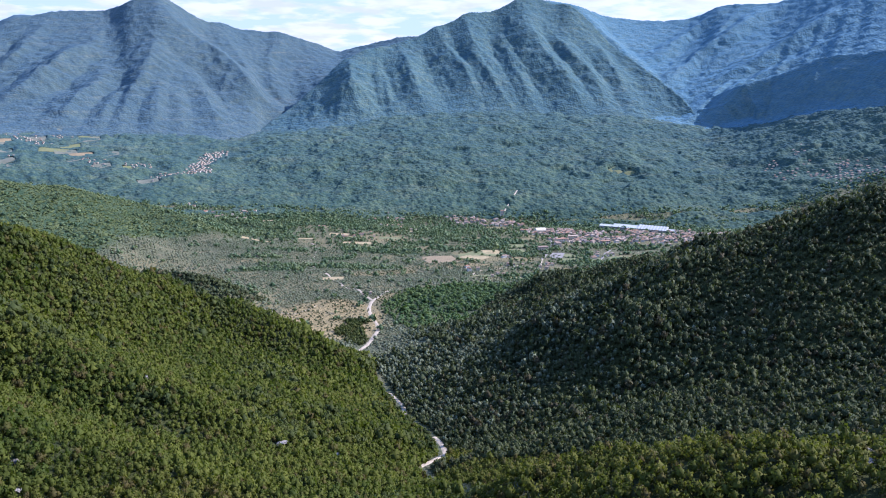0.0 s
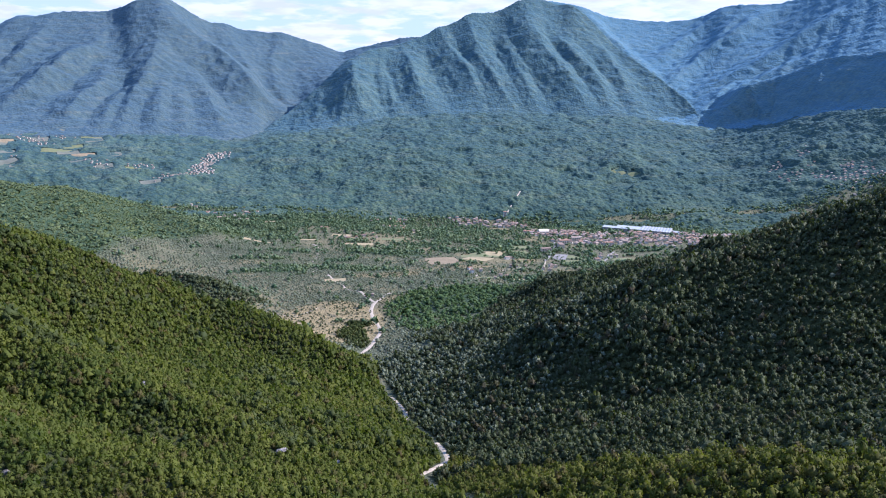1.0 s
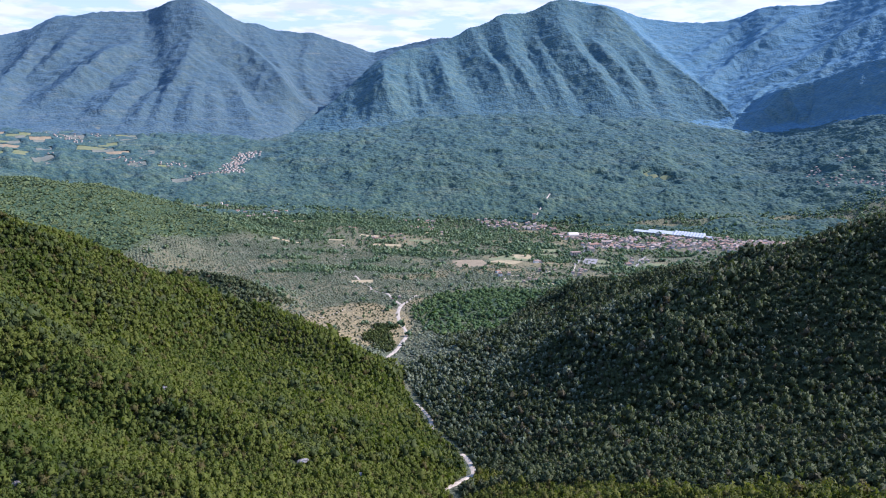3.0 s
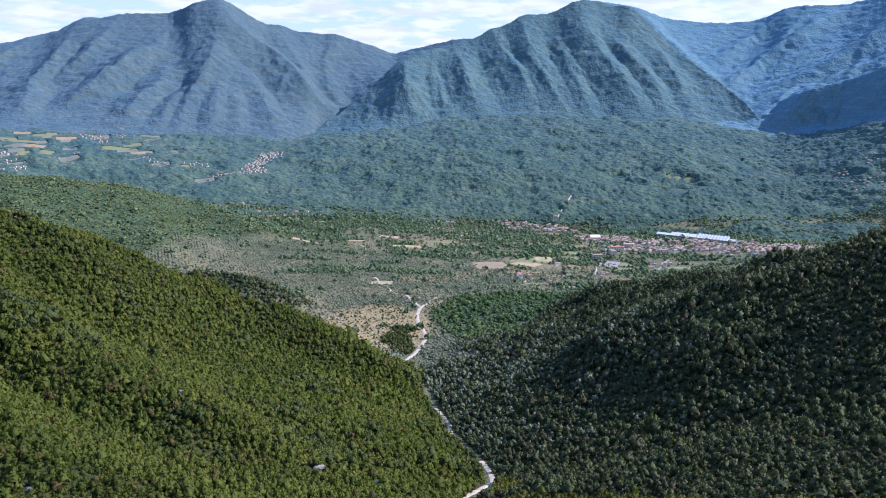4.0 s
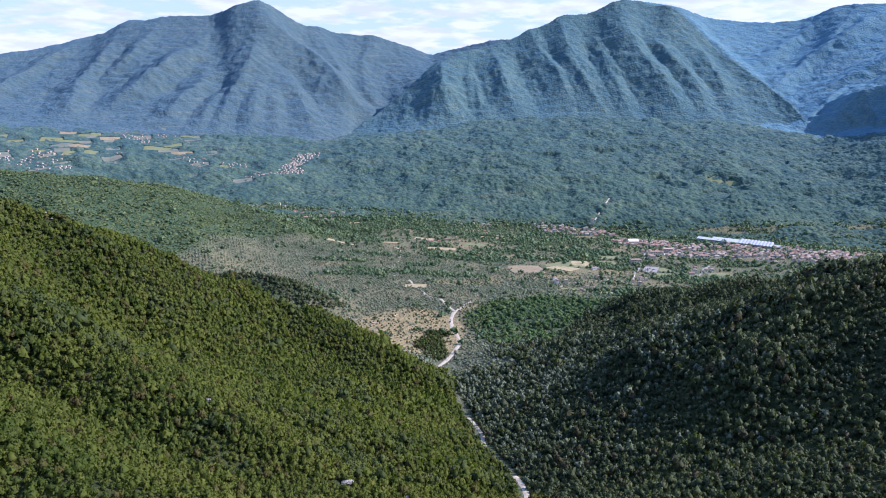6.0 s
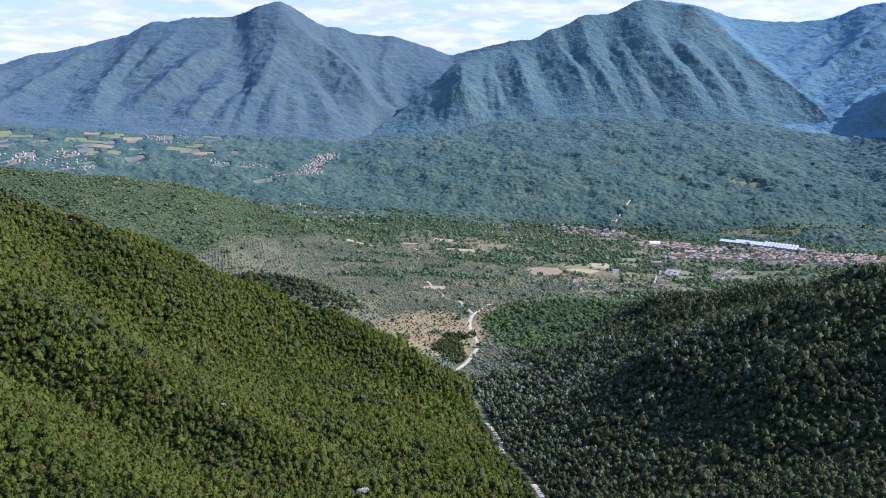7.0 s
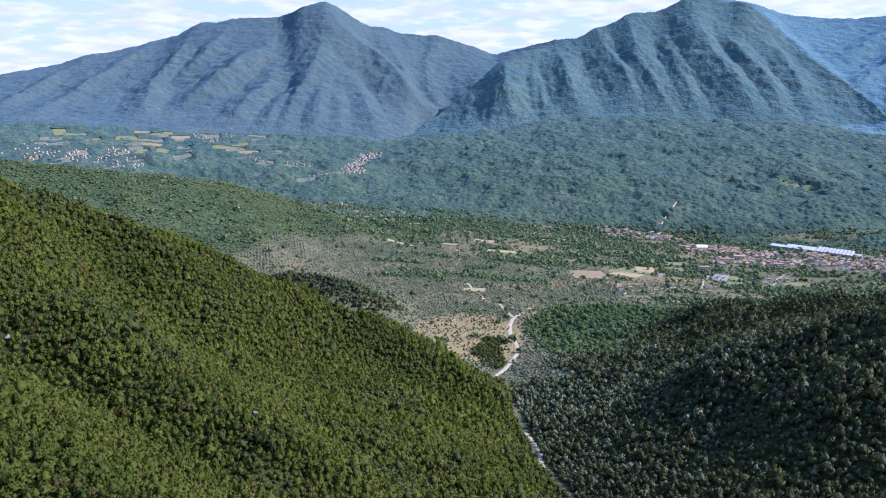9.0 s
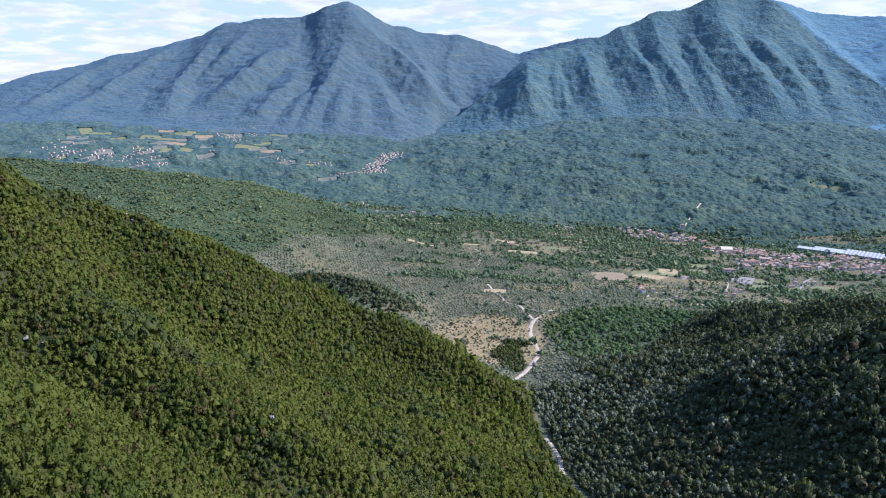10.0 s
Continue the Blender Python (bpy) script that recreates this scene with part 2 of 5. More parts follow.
def by_bearing(points, az, soft=0.35):
    """Range and height of a line of places (x, y, z) at a bearing in degrees, rounded over a little."""
    p = np.array(points, float)
    a, r = np.degrees(np.arctan2(p[:, 0], p[:, 1])), np.hypot(p[:, 0], p[:, 1])
    bear = [az - soft, az, az + soft]
    return sum(np.interp(b, a, r) for b in bear) / 3, sum(np.interp(b, a, p[:, 2]) for b in bear) / 3


def flank(crest, foot, x, y, bow=1.0, back=0.55):
    """A mountainside between a crest line and a foot line, and how far up it a place lies: 0 at the foot, 1 on the crest."""
    az, r = np.degrees(np.arctan2(x, y)), np.hypot(x, y)
    (rc, zc), (rf, zf) = by_bearing(crest, az), by_bearing(foot, az)
    run = np.maximum(rc - rf, 60)
    up = (r - rf) / run
    t = np.clip(up, 0, 1)
    z = zf + (zc - zf) * (bow * t + (1 - bow) * t * t) + np.minimum(up, 0) * run * 0.8 - np.maximum(r - rc, 0) * back
    return z, up


def ravine_x(y):
    """The stream bed's line through the side valley."""
    return np.interp(y, (150, 320, 351, 384, 446, 501, 661, 735, 860, 960), (40, -10, 2, -4, -26, -38, -81, -74, -90, -120))


def ground_z(x, y):
    x, y = np.asarray(x, float), np.asarray(y, float)
    yy = y + 40 * fbm(x, y, 420, 3, 3)
    base = np.interp(yy, FLOOR_Y, FLOOR_Z)
    base = (base + np.interp(yy - 45, FLOOR_Y, FLOOR_Z) + np.interp(yy + 45, FLOOR_Y, FLOOR_Z)) / 3
    # beyond the plain the land climbs to the foot of the mountains
    az, r = np.degrees(np.arctan2(x, y)), np.hypot(x, y)
    rf, zf = by_bearing(FOOT, az, 1.0)
    s = np.clip((r - 1900) / (rf - 1900), 0, 1.0)
    climb = 8 + (zf - 8) * (0.75 * s + 0.25 * s * s)
    fan = step(-16, -6, az) * step(24, 12, az)
    climb = climb + np.sin(np.pi * np.clip(s, 0, 1)) * (2.5 * ribs(x, y, 250, 5200, 90, 27) * fan + 14 * fbm(x + 0.5 * y, 0.7 * y, 260, 3, 5) + 7 * fbm(x, 1.4 * y, 95, 3, 6) + 12 * fan)
    w = step(1820, 2000, r) * (y > 500)
    base = base * (1 - w) + climb * w
    base = base + 2.0 * fbm(x, y, 90, 3, 8) * step(500, 900, y)
    # the banks of the ravine
    off = np.abs(x - ravine_x(y))
    bank = np.clip(off - 6, 0, 400) * 0.30 * step(820, 590, y)
    base = base + np.where(y < 960, bank, 0)
    relief = (8 - 3 * step(-20, 60, x)) * fbm(x, y, 130, 3, 11) + 3.0 * fbm(x, y, 42, 2, 12)
    near = smax(spur(HILL_LEFT, x, y, 0.66, 20, 0.62), base, 18)
    near = smax(spur(HILL_RIGHT, x, y, 0.50, 22, 0.40, 150, 0.2), near, 16)
    near = smax(spur(NOSE_RIGHT, x, y, 0.42, 26, 0.37), near, 16)
    for h in HOLLOWS:
        near = near - 13 * np.exp(-(along(h, x, y)[0] / 38) ** 2) * step(0, 14, near - base)
    near = smax(spur(RIB_MID, x, y, 0.70, 12), near, 8)
    near = smax(spur(RIB_NEAR, x, y, 0.62, 12), near, 10)
    near = smax(spur(HUMP, x, y, 0.62, 14, 0.52), near, 14)
    near = smax(spur(UPLAND, x, y, 0.20, 120), near, 40)
    near = smax(spur(KNOB, x, y, 0.55, 14), near, 10)
    rise = np.clip((near - base) / 25, 0, 1)
    z = near + relief * rise * step(0, 22, off) * step(40, 200, np.hypot(x, y))
    # hill ground behind and under the flight, kept below it
    z = np.where(y < 120, np.minimum(z, 318 + 0.5 * np.clip(np.abs(x) - 60, 0, 400)), z)
    return z


def ribs(x, y, cx, cy, wave, seed):
    """Ribs and gullies that fan out from a point behind the crest: 1 on a rib, -1 in a gully."""
    u = np.arctan2(x - cx, cy - y) * 1000
    r = np.hypot(x - cx, y - cy)
    u = u + 0.10 * wave * fbm(x, y, 400, 2, seed)
    p = u / wave + 1.7 * (vnoise(u / wave / 1.9, r / 1500, seed + 1) - 0.5)
    q = u / wave * 2.6 + 0.5 * vnoise(u / wave, r / 600, seed + 2)
    big, small = np.abs(p % 1 - 0.5) * 4 - 1, np.abs(q % 1 - 0.5) * 4 - 1
    return (big + 0.38 * small) * (0.15 + 1.5 * vnoise(u / wave / 1.3, r / 600, seed + 3))


def rough_rock(x, y, seed):
    return 9 * fbm(x, y, 190, 4, seed, 0.5) + 4.0 * fbm(x, y, 30, 3, seed + 9, 0.7) + 5.0 * fbm(x, 2.0 * y, 90, 2, seed + 5)


def rib_relief(lines, x, y):
    """Ribs that stand out from a mountainside: broad on their left, steeper on their right."""
    out = np.zeros(np.shape(x))
    for line in lines:
        top = max(p[2] for p in line)
        d, h, arc, side = along(line, x, y)
        d = np.hypot(d + 9 * fbm(x, y, 45, 2, 205), 5) - 5
        wide = np.where(side < 0, 1.9 * top + 24, 2.2 * top + 34)
        out = np.maximum(out, 1.3 * h * np.clip(1 - d / wide, 0, 1) ** 1.15)
    return out


def left_z(x, y):
    z, up = flank(CREST_L, FOOT_L, x, y, 0.85)
    body = np.sin(np.pi * np.clip(up, 0, 1)) ** 0.7
    gully = 3.0 * ribs(x, y, -1500, 6500, 55, 21) * step(-0.3, 0.6, fbm(x, y, 300, 2, 22))
    return z + rib_relief(RIBS_L, x, y) + (gully + 0.6 * rough_rock(x, y, 41)) * body - 26 * body


def main_z(x, y):
    z, up = flank(CREST_M, FOOT, x, y, 0.9)
    beyond = np.maximum(np.degrees(np.arctan2(x, y)) - 20.4, 0) + np.maximum(-15.85 - np.degrees(np.arctan2(x, y)), 0)
    body = np.sin(np.pi * np.clip(up, 0, 1)) ** 0.7
    gully = 2.5 * ribs(x, y, -700, 5600, 40, 51) * step(-0.3, 0.6, fbm(x, y, 260, 2, 52))
    return z + rib_relief(RIBS_M, x, y) + (gully + 0.6 * rough_rock(x, y, 61)) * body - 18 * body - beyond * 60


def right_z(x, y):
    z, up = flank(CREST_R, FOOT, x, y, 0.8)
    beyond = np.maximum(7.5 - np.degrees(np.arctan2(x, y)), 0)
    body = np.sin(np.pi * np.clip(up, 0, 1)) ** 0.7
    gully = 2.5 * ribs(x, y, 3300, 5600, 40, 71)
    z = z + rib_relief(RIBS_R, x, y) + (gully + 0.45 * rough_rock(x, y, 81)) * body - 26 * body - beyond * 60
    d, top, arc, side = along(CLIFF, x, y)
    scar = top - np.where(side > 0, 0.88, 0.30) * (np.sqrt(d * d + 64) - 8) + 9 * fbm(x, y, 80, 3, 85) * step(-10, 40, d)
    return smax(scar, z, 10)


def canopy(x, y, cell, seed):
    """Closely grown crowns: the height of the domes over the ground, 0 to 1, and a random number for each tree."""
    u, v = x / cell, y / cell
    iu, iv = np.floor(u), np.floor(v)
    best, tone, tall = np.full(np.shape(u), 9.0), np.zeros(np.shape(u)), np.zeros(np.shape(u))
    for i in (-1, 0, 1):
        for j in (-1, 0, 1):
            a, b = iu + i, iv + j
            d = (u - a - lattice(a, b, seed)) ** 2 + (v - b - lattice(a, b, seed + 1)) ** 2
            near = d < best
            tone, tall = np.where(near, lattice(a, b, seed + 2), tone), np.where(near, lattice(a, b, seed + 3), tall)
            best = np.where(near, d, best)
    return np.clip(1 - 0.9 * best, 0, 1) * (0.5 + 0.5 * tall), tone


# ---- materials ----
def material(name, rough=0.8, spec=0.25):
    m = bpy.data.materials.new(name)
    m.use_nodes = True
    b = m.node_tree.nodes["Principled BSDF"]
    b.inputs["Roughness"].default_value = rough
    b.inputs["Specular IOR Level"].default_value = spec
    return m, m.node_tree, b


def node(nt, kind, **inputs):
    n = nt.nodes.new("ShaderNode" + kind)
    for k, v in inputs.items():
        n.inputs[k].default_value = v
    return n


def noise_fac(nt, scale, detail=4, lo=0.35, hi=0.65, rough=0.55, stretch=None):
    """Noise in world metres through a ramp; gives a 0..1 socket."""
    g = nt.nodes.new("ShaderNodeNewGeometry")
    src = g.outputs["Position"]
    if stretch:
        mp = nt.nodes.new("ShaderNodeMapping")
        mp.inputs["Scale"].default_value = stretch
        nt.links.new(src, mp.inputs[0])
        src = mp.outputs[0]
    n = node(nt, "TexNoise", Scale=scale, Detail=detail, Roughness=rough)
    nt.links.new(src, n.inputs["Vector"])
    r = nt.nodes.new("ShaderNodeMapRange")
    r.inputs[1].default_value, r.inputs[2].default_value = lo, hi
    nt.links.new(n.outputs["Fac"], r.inputs[0])
    return r.outputs[0]


def blend(nt, fac, a, b, mode="MIX"):
    m = nt.nodes.new("ShaderNodeMix")
    m.data_type, m.blend_type = "RGBA", mode
    for sock, v in ((m.inputs[0], fac), (m.inputs[6], a), (m.inputs[7], b)):
        if isinstance(v, bpy.types.NodeSocket):
            nt.links.new(v, sock)
        else:
            sock.default_value = v if not isinstance(v, tuple) else (*v, 1)
    return m.outputs[2]


def attribute(nt, name):
    a = nt.nodes.new("ShaderNodeAttribute")
    a.attribute_name = name
    return a.outputs["Fac"]


def relief(nt, b, height, dist, strength=1.0):
    bp = nt.nodes.new("ShaderNodeBump")
    bp.inputs["Strength"].default_value, bp.inputs["Distance"].default_value = strength, dist
    nt.links.new(height, bp.inputs["Height"])
    nt.links.new(bp.outputs[0], b.inputs["Normal"])


def haze_sheen(nt, b, haze, tint):
    """Haze imitated by blue sheen; (low, high): growing from valley floor to upper slopes."""
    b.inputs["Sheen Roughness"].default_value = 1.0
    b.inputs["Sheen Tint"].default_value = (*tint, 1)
    if not isinstance(haze, tuple):
        b.inputs["Sheen Weight"].default_value = haze
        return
    # the sheen rises with distance from the origin, as haze would
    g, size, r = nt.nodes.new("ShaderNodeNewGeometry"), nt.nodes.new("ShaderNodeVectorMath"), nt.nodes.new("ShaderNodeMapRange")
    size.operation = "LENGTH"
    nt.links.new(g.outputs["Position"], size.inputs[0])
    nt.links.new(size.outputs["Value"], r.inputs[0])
    for k, v in enumerate((1900, 2900, *haze)):
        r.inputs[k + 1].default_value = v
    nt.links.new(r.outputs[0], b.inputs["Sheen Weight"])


def leaf_material(name, dark, mid, light, glow=0.25, haze=0.02, tint=(0.20, 0.50, 1.0), rare=None, share=0.1):
    """Leaves: each spray and each tree its own green, haze added as faint blue sheen; some light passes through."""
    m, nt, b = material(name, 0.70, 0.14)
    g = nt.nodes.new("ShaderNodeNewGeometry")
    col = blend(nt, g.outputs["Random Per Island"], dark, mid)
    col = blend(nt, attribute(nt, "tint"), col, light)
    col = blend(nt, noise_fac(nt, 0.02, 3, 0.42, 0.62), col, blend(nt, 0.5, col, light))
    if rare:
        # here and there a tree of another leaf
        wn = nt.nodes.new("ShaderNodeTexWhiteNoise")
        wn.noise_dimensions = "1D"
        nt.links.new(attribute(nt, "tint"), wn.inputs["W"])
        pick = nt.nodes.new("ShaderNodeMapRange")
        pick.inputs[1].default_value, pick.inputs[2].default_value = 1 - 1.6 * share, 1 - 0.4 * share
        nt.links.new(wn.outputs["Value"], pick.inputs[0])
        col = blend(nt, pick.outputs[0], col, rare)
    nt.links.new(col, b.inputs["Base Color"])
    haze_sheen(nt, b, haze, tint)
    tr = nt.nodes.new("ShaderNodeBsdfTranslucent")
    nt.links.new(blend(nt, 1.0, col, (1.0, 1.15, 0.45), "MULTIPLY"), tr.inputs[0])
    mx = nt.nodes.new("ShaderNodeMixShader")
    mx.inputs[0].default_value = glow
    nt.links.new(b.outputs[0], mx.inputs[1])
    nt.links.new(tr.outputs[0], mx.inputs[2])
    nt.links.new(mx.outputs[0], nt.nodes["Material Output"].inputs[0])
    return m


def ground_material():
    m, nt, b = material("land", 0.95, 0.1)
    grass = blend(nt, noise_fac(nt, 0.012, 5), (0.118, 0.124, 0.074), (0.084, 0.098, 0.055))
    straw = blend(nt, noise_fac(nt, 0.3, 4), (0.33, 0.255, 0.125), (0.215, 0.180, 0.090))
    field = blend(nt, attribute(nt, "dry"), grass, straw)
    field = blend(nt, noise_fac(nt, 0.05, 6, 0.54, 0.70), field, (0.165, 0.150, 0.090))
    litter = blend(nt, noise_fac(nt, 0.15, 5), (0.026, 0.036, 0.012), (0.052, 0.058, 0.020))
    col = blend(nt, attribute(nt, "wood"), field, litter)
    under = blend(nt, noise_fac(nt, 0.05, 6, 0.35, 0.65), (0.030, 0.058, 0.030), (0.070, 0.100, 0.050))
    col = blend(nt, attribute(nt, "underwood"), col, under)
    nt.links.new(col, b.inputs["Base Color"])
    b.inputs["Sheen Weight"].default_value, b.inputs["Sheen Roughness"].default_value = 0.0, 1.0
    b.inputs["Sheen Tint"].default_value = (0.20, 0.50, 1.0, 1)
    relief(nt, b, noise_fac(nt, 0.35, 5), 1.2)
    return m


def forest_material(name, dark, mid, light, pale, rock_amount, haze, tint, crowns=2.2):
    """Broadleaf woods seen from afar, haze put in as sheen: each crown its own green, open glades, ledges of limestone
    on the steepest ground.
    """
    m, nt, b = material(name, 0.95, 0.05)
    tone = attribute(nt, "tone")
    col = blend(nt, tone, dark, mid)
    col = blend(nt, noise_fac(nt, 0.0055, 6, 0.40, 0.66, 0.62), col, blend(nt, tone, mid, light))
    col = blend(nt, noise_fac(nt, 0.016, 5, 0.48, 0.70, 0.6), col, blend(nt, 0.7, col, dark))
    # level ledges of thin grass
    col = blend(nt, noise_fac(nt, 1.0, 5, 0.52, 0.78, 0.65, (0.006, 0.006, 0.085)), col, pale)
    g = nt.nodes.new("ShaderNodeNewGeometry")
    sep = nt.nodes.new("ShaderNodeSeparateXYZ")
    nt.links.new(g.outputs["True Normal"], sep.inputs[0])
    steep = nt.nodes.new("ShaderNodeMapRange")
    steep.inputs[1].default_value, steep.inputs[2].default_value = 0.74, 0.55
    nt.links.new(sep.outputs[2], steep.inputs[0])
    mul = nt.nodes.new("ShaderNodeMath"); mul.operation = "MULTIPLY"
    nt.links.new(steep.outputs[0], mul.inputs[0])
    nt.links.new(noise_fac(nt, 0.012, 6, 0.56, 0.72), mul.inputs[1])
    mul2 = nt.nodes.new("ShaderNodeMath"); mul2.operation = "MULTIPLY"; mul2.inputs[1].default_value = rock_amount
    nt.links.new(mul.outputs[0], mul2.inputs[0])
    col = blend(nt, mul2.outputs[0], col, (0.26, 0.26, 0.24))
    # single crowns: each a small dome with its own green, dark between
    vor = node(nt, "TexVoronoi", Scale=0.13, Randomness=1.0)
    nt.links.new(g.outputs["Position"], vor.inputs["Vector"])
    own = nt.nodes.new("ShaderNodeSeparateColor")
    nt.links.new(vor.outputs["Color"], own.inputs[0])
    col = blend(nt, own.outputs[0], blend(nt, 0.75, col, dark), blend(nt, 0.35, col, light))
    nt.links.new(col, b.inputs["Base Color"])
    dome = nt.nodes.new("ShaderNodeMath"); dome.operation = "MULTIPLY_ADD"; dome.inputs[1].default_value, dome.inputs[2].default_value = -1.0, 1.0
    nt.links.new(vor.outputs["Distance"], dome.inputs[0])
    relief(nt, b, dome.outputs[0], crowns)
    haze_sheen(nt, b, haze, tint)
    return m


def plain_material(name, a, b2, scale, rough=0.8, bump=0.05):
    m, nt, b = material(name, rough, 0.3)
    nt.links.new(blend(nt, noise_fac(nt, scale, 5), a, b2), b.inputs["Base Color"])
    relief(nt, b, noise_fac(nt, scale * 3, 4), bump)
    return m


def varied_material(name, colours, rough=0.85, joined=False):
    """One colour out of a few for each object, weathered."""
    m, nt, b = material(name, rough, 0.2)
    info = nt.nodes.new("ShaderNodeObjectInfo")
    ramp = nt.nodes.new("ShaderNodeValToRGB")
    ramp.color_ramp.interpolation = "CONSTANT"
    while len(ramp.color_ramp.elements) < len(colours):
        ramp.color_ramp.elements.new(0.5)
    for k, c in enumerate(colours):
        ramp.color_ramp.elements[k].position, ramp.color_ramp.elements[k].color = k / len(colours), (*c, 1)
    if joined:
        info = nt.nodes.new("ShaderNodeNewGeometry")
    nt.links.new(info.outputs["Random Per Island" if joined else "Random"], ramp.inputs[0])
    dirt = blend(nt, noise_fac(nt, 0.6, 4), ramp.outputs[0], blend(nt, 0.35, ramp.outputs[0], (0.12, 0.10, 0.08)))
    nt.links.new(dirt, b.inputs["Base Color"])
    relief(nt, b, noise_fac(nt, 3.0, 3), 0.05)
    return m


LAND = ground_material()
OAK_LEAF = leaf_material("oak_leaf", (0.040, 0.060, 0.010), (0.066, 0.090, 0.014), (0.116, 0.132, 0.022), 0.38, 0.0, (1, 1, 1), (0.086, 0.072, 0.024), 0.09)
# brighter copy of the oak leaf, with sunlight put into its greens
SUNLIT_OAK_LEAF = leaf_material("sunlit_oak_leaf", (0.046, 0.063, 0.010), (0.078, 0.096, 0.015), (0.134, 0.139, 0.025), 0.38, 0.0, (1, 1, 1), (0.092, 0.076, 0.027), 0.14)
UPLAND_LEAF = leaf_material("upland_leaf", (0.048, 0.076, 0.024), (0.070, 0.102, 0.032), (0.112, 0.132, 0.044), 0.2, 0.02)
SCRUB_LEAF = leaf_material("dark_scrub_leaf", (0.022, 0.038, 0.011), (0.042, 0.060, 0.016), (0.080, 0.094, 0.025), 0.25, 0.0)
COPSE_LEAF = leaf_material("copse_leaf", (0.046, 0.086, 0.026), (0.068, 0.114, 0.034), (0.098, 0.138, 0.044), 0.25, 0.01)
# its slight blue sheen imitates the bluish shade on this hillside
HOLM_LEAF = leaf_material("holm_oak_leaf", (0.024, 0.035, 0.014), (0.048, 0.063, 0.023), (0.094, 0.109, 0.037), 0.25, 0.02, (0.25, 0.5, 1.0), (0.080, 0.066, 0.030), 0.1)
WOOD_LEAF = leaf_material("valley_leaf", (0.060, 0.104, 0.040), (0.096, 0.148, 0.056), (0.156, 0.190, 0.074), 0.22, 0.05)
OLIVE_LEAF = leaf_material("olive_leaf", (0.105, 0.128, 0.074), (0.140, 0.162, 0.094), (0.190, 0.205, 0.122), 0.2, 0.02)
TERRACE_LEAF = leaf_material("terrace_olive_leaf", (0.050, 0.066, 0.030), (0.072, 0.088, 0.042), (0.110, 0.122, 0.062), 0.2, 0.0)
BARK = plain_material("bark", (0.10, 0.075, 0.05), (0.17, 0.14, 0.11), 2.0, 0.95, 0.08)
# far haze is put into these woods: blue sheen and bluer base greens
WOODS_L = forest_material("hazed_oak_woods", (0.024, 0.036, 0.022), (0.046, 0.060, 0.029), (0.078, 0.088, 0.037), (0.126, 0.114, 0.054), 0.7, 0.17, (0.29, 0.59, 1.0))
WOODS_M = forest_material("hazed_beech_woods", (0.024, 0.045, 0.028), (0.052, 0.080, 0.037), (0.102, 0.120, 0.045), (0.140, 0.140, 0.056), 0.5, 0.165, (0.24, 0.57, 1.0))
WOODS_R = forest_material("hazed_high_woods", (0.034, 0.064, 0.048), (0.066, 0.104, 0.058), (0.112, 0.140, 0.066), (0.138, 0.154, 0.076), 0.4, 0.27, (0.25, 0.57, 1.0), 2.4)
APRON = forest_material("hazed_slope_woods", (0.018, 0.038, 0.019), (0.048, 0.079, 0.034), (0.100, 0.126, 0.048), (0.134, 0.138, 0.062), 0.0, (0.06, 0.115), (0.25, 0.55, 1.0), 2.0)
GRAVEL = plain_material("gravel", (0.46, 0.385, 0.275), (0.32, 0.27, 0.195), 0.25, 0.95, 0.15)
LIMESTONE = plain_material("limestone", (0.40, 0.365, 0.32), (0.20, 0.18, 0.155), 0.6, 0.9, 0.4)
PLASTER = varied_material("plaster", [(0.70, 0.62, 0.48), (0.76, 0.72, 0.62), (0.54, 0.44, 0.32), (0.62, 0.55, 0.40), (0.50, 0.45, 0.37), (0.62, 0.50, 0.37)])
TILES = varied_material("roof_tiles", [(0.31, 0.175, 0.11), (0.34, 0.245, 0.175), (0.27, 0.19, 0.14), (0.38, 0.295, 0.22), (0.22, 0.145, 0.105), (0.35, 0.195, 0.12)])
STRAW = plain_material("stubble", (0.36, 0.285, 0.145), (0.27, 0.22, 0.115), 0.08, 0.95, 0.15)
TILLED = plain_material("tilled_soil", (0.265, 0.205, 0.115), (0.205, 0.160, 0.09), 0.1, 0.95, 0.2)
MEADOW = plain_material("meadow", (0.125, 0.150, 0.060), (0.180, 0.175, 0.082), 0.10, 0.95, 0.15)
# field colour greyed to imitate haze over the far valley
HAZED_FIELD = plain_material("hazed_field", (0.165, 0.168, 0.125), (0.120, 0.130, 0.092), 0.05, 0.95, 0.15)
PAVING = plain_material("paving", (0.27, 0.25, 0.22), (0.20, 0.185, 0.165), 0.15, 0.9, 0.05)
SHEET = plain_material("white_sheet_roof", (0.38, 0.39, 0.38), (0.30, 0.31, 0.30), 0.05, 0.45, 0.03)
SHEET_GREEN = plain_material("green_sheet_roof", (0.40, 0.42, 0.39), (0.33, 0.35, 0.32), 0.05, 0.5, 0.03)
RENDER_GREY = plain_material("grey_render", (0.36, 0.345, 0.32), (0.28, 0.27, 0.25), 0.2, 0.9, 0.05)
SANDY = plain_material("sandy_render", (0.66, 0.57, 0.43), (0.58, 0.50, 0.38), 0.2, 0.85, 0.05)
FAR_PLASTER = varied_material("far_plaster", [(0.46, 0.41, 0.34), (0.52, 0.49, 0.43), (0.38, 0.33, 0.28), (0.44, 0.40, 0.34)], 0.85, True)
FAR_TILES = varied_material("far_roof_tiles", [(0.33, 0.205, 0.135), (0.36, 0.265, 0.19), (0.29, 0.205, 0.15), (0.40, 0.32, 0.25)], 0.85, True)
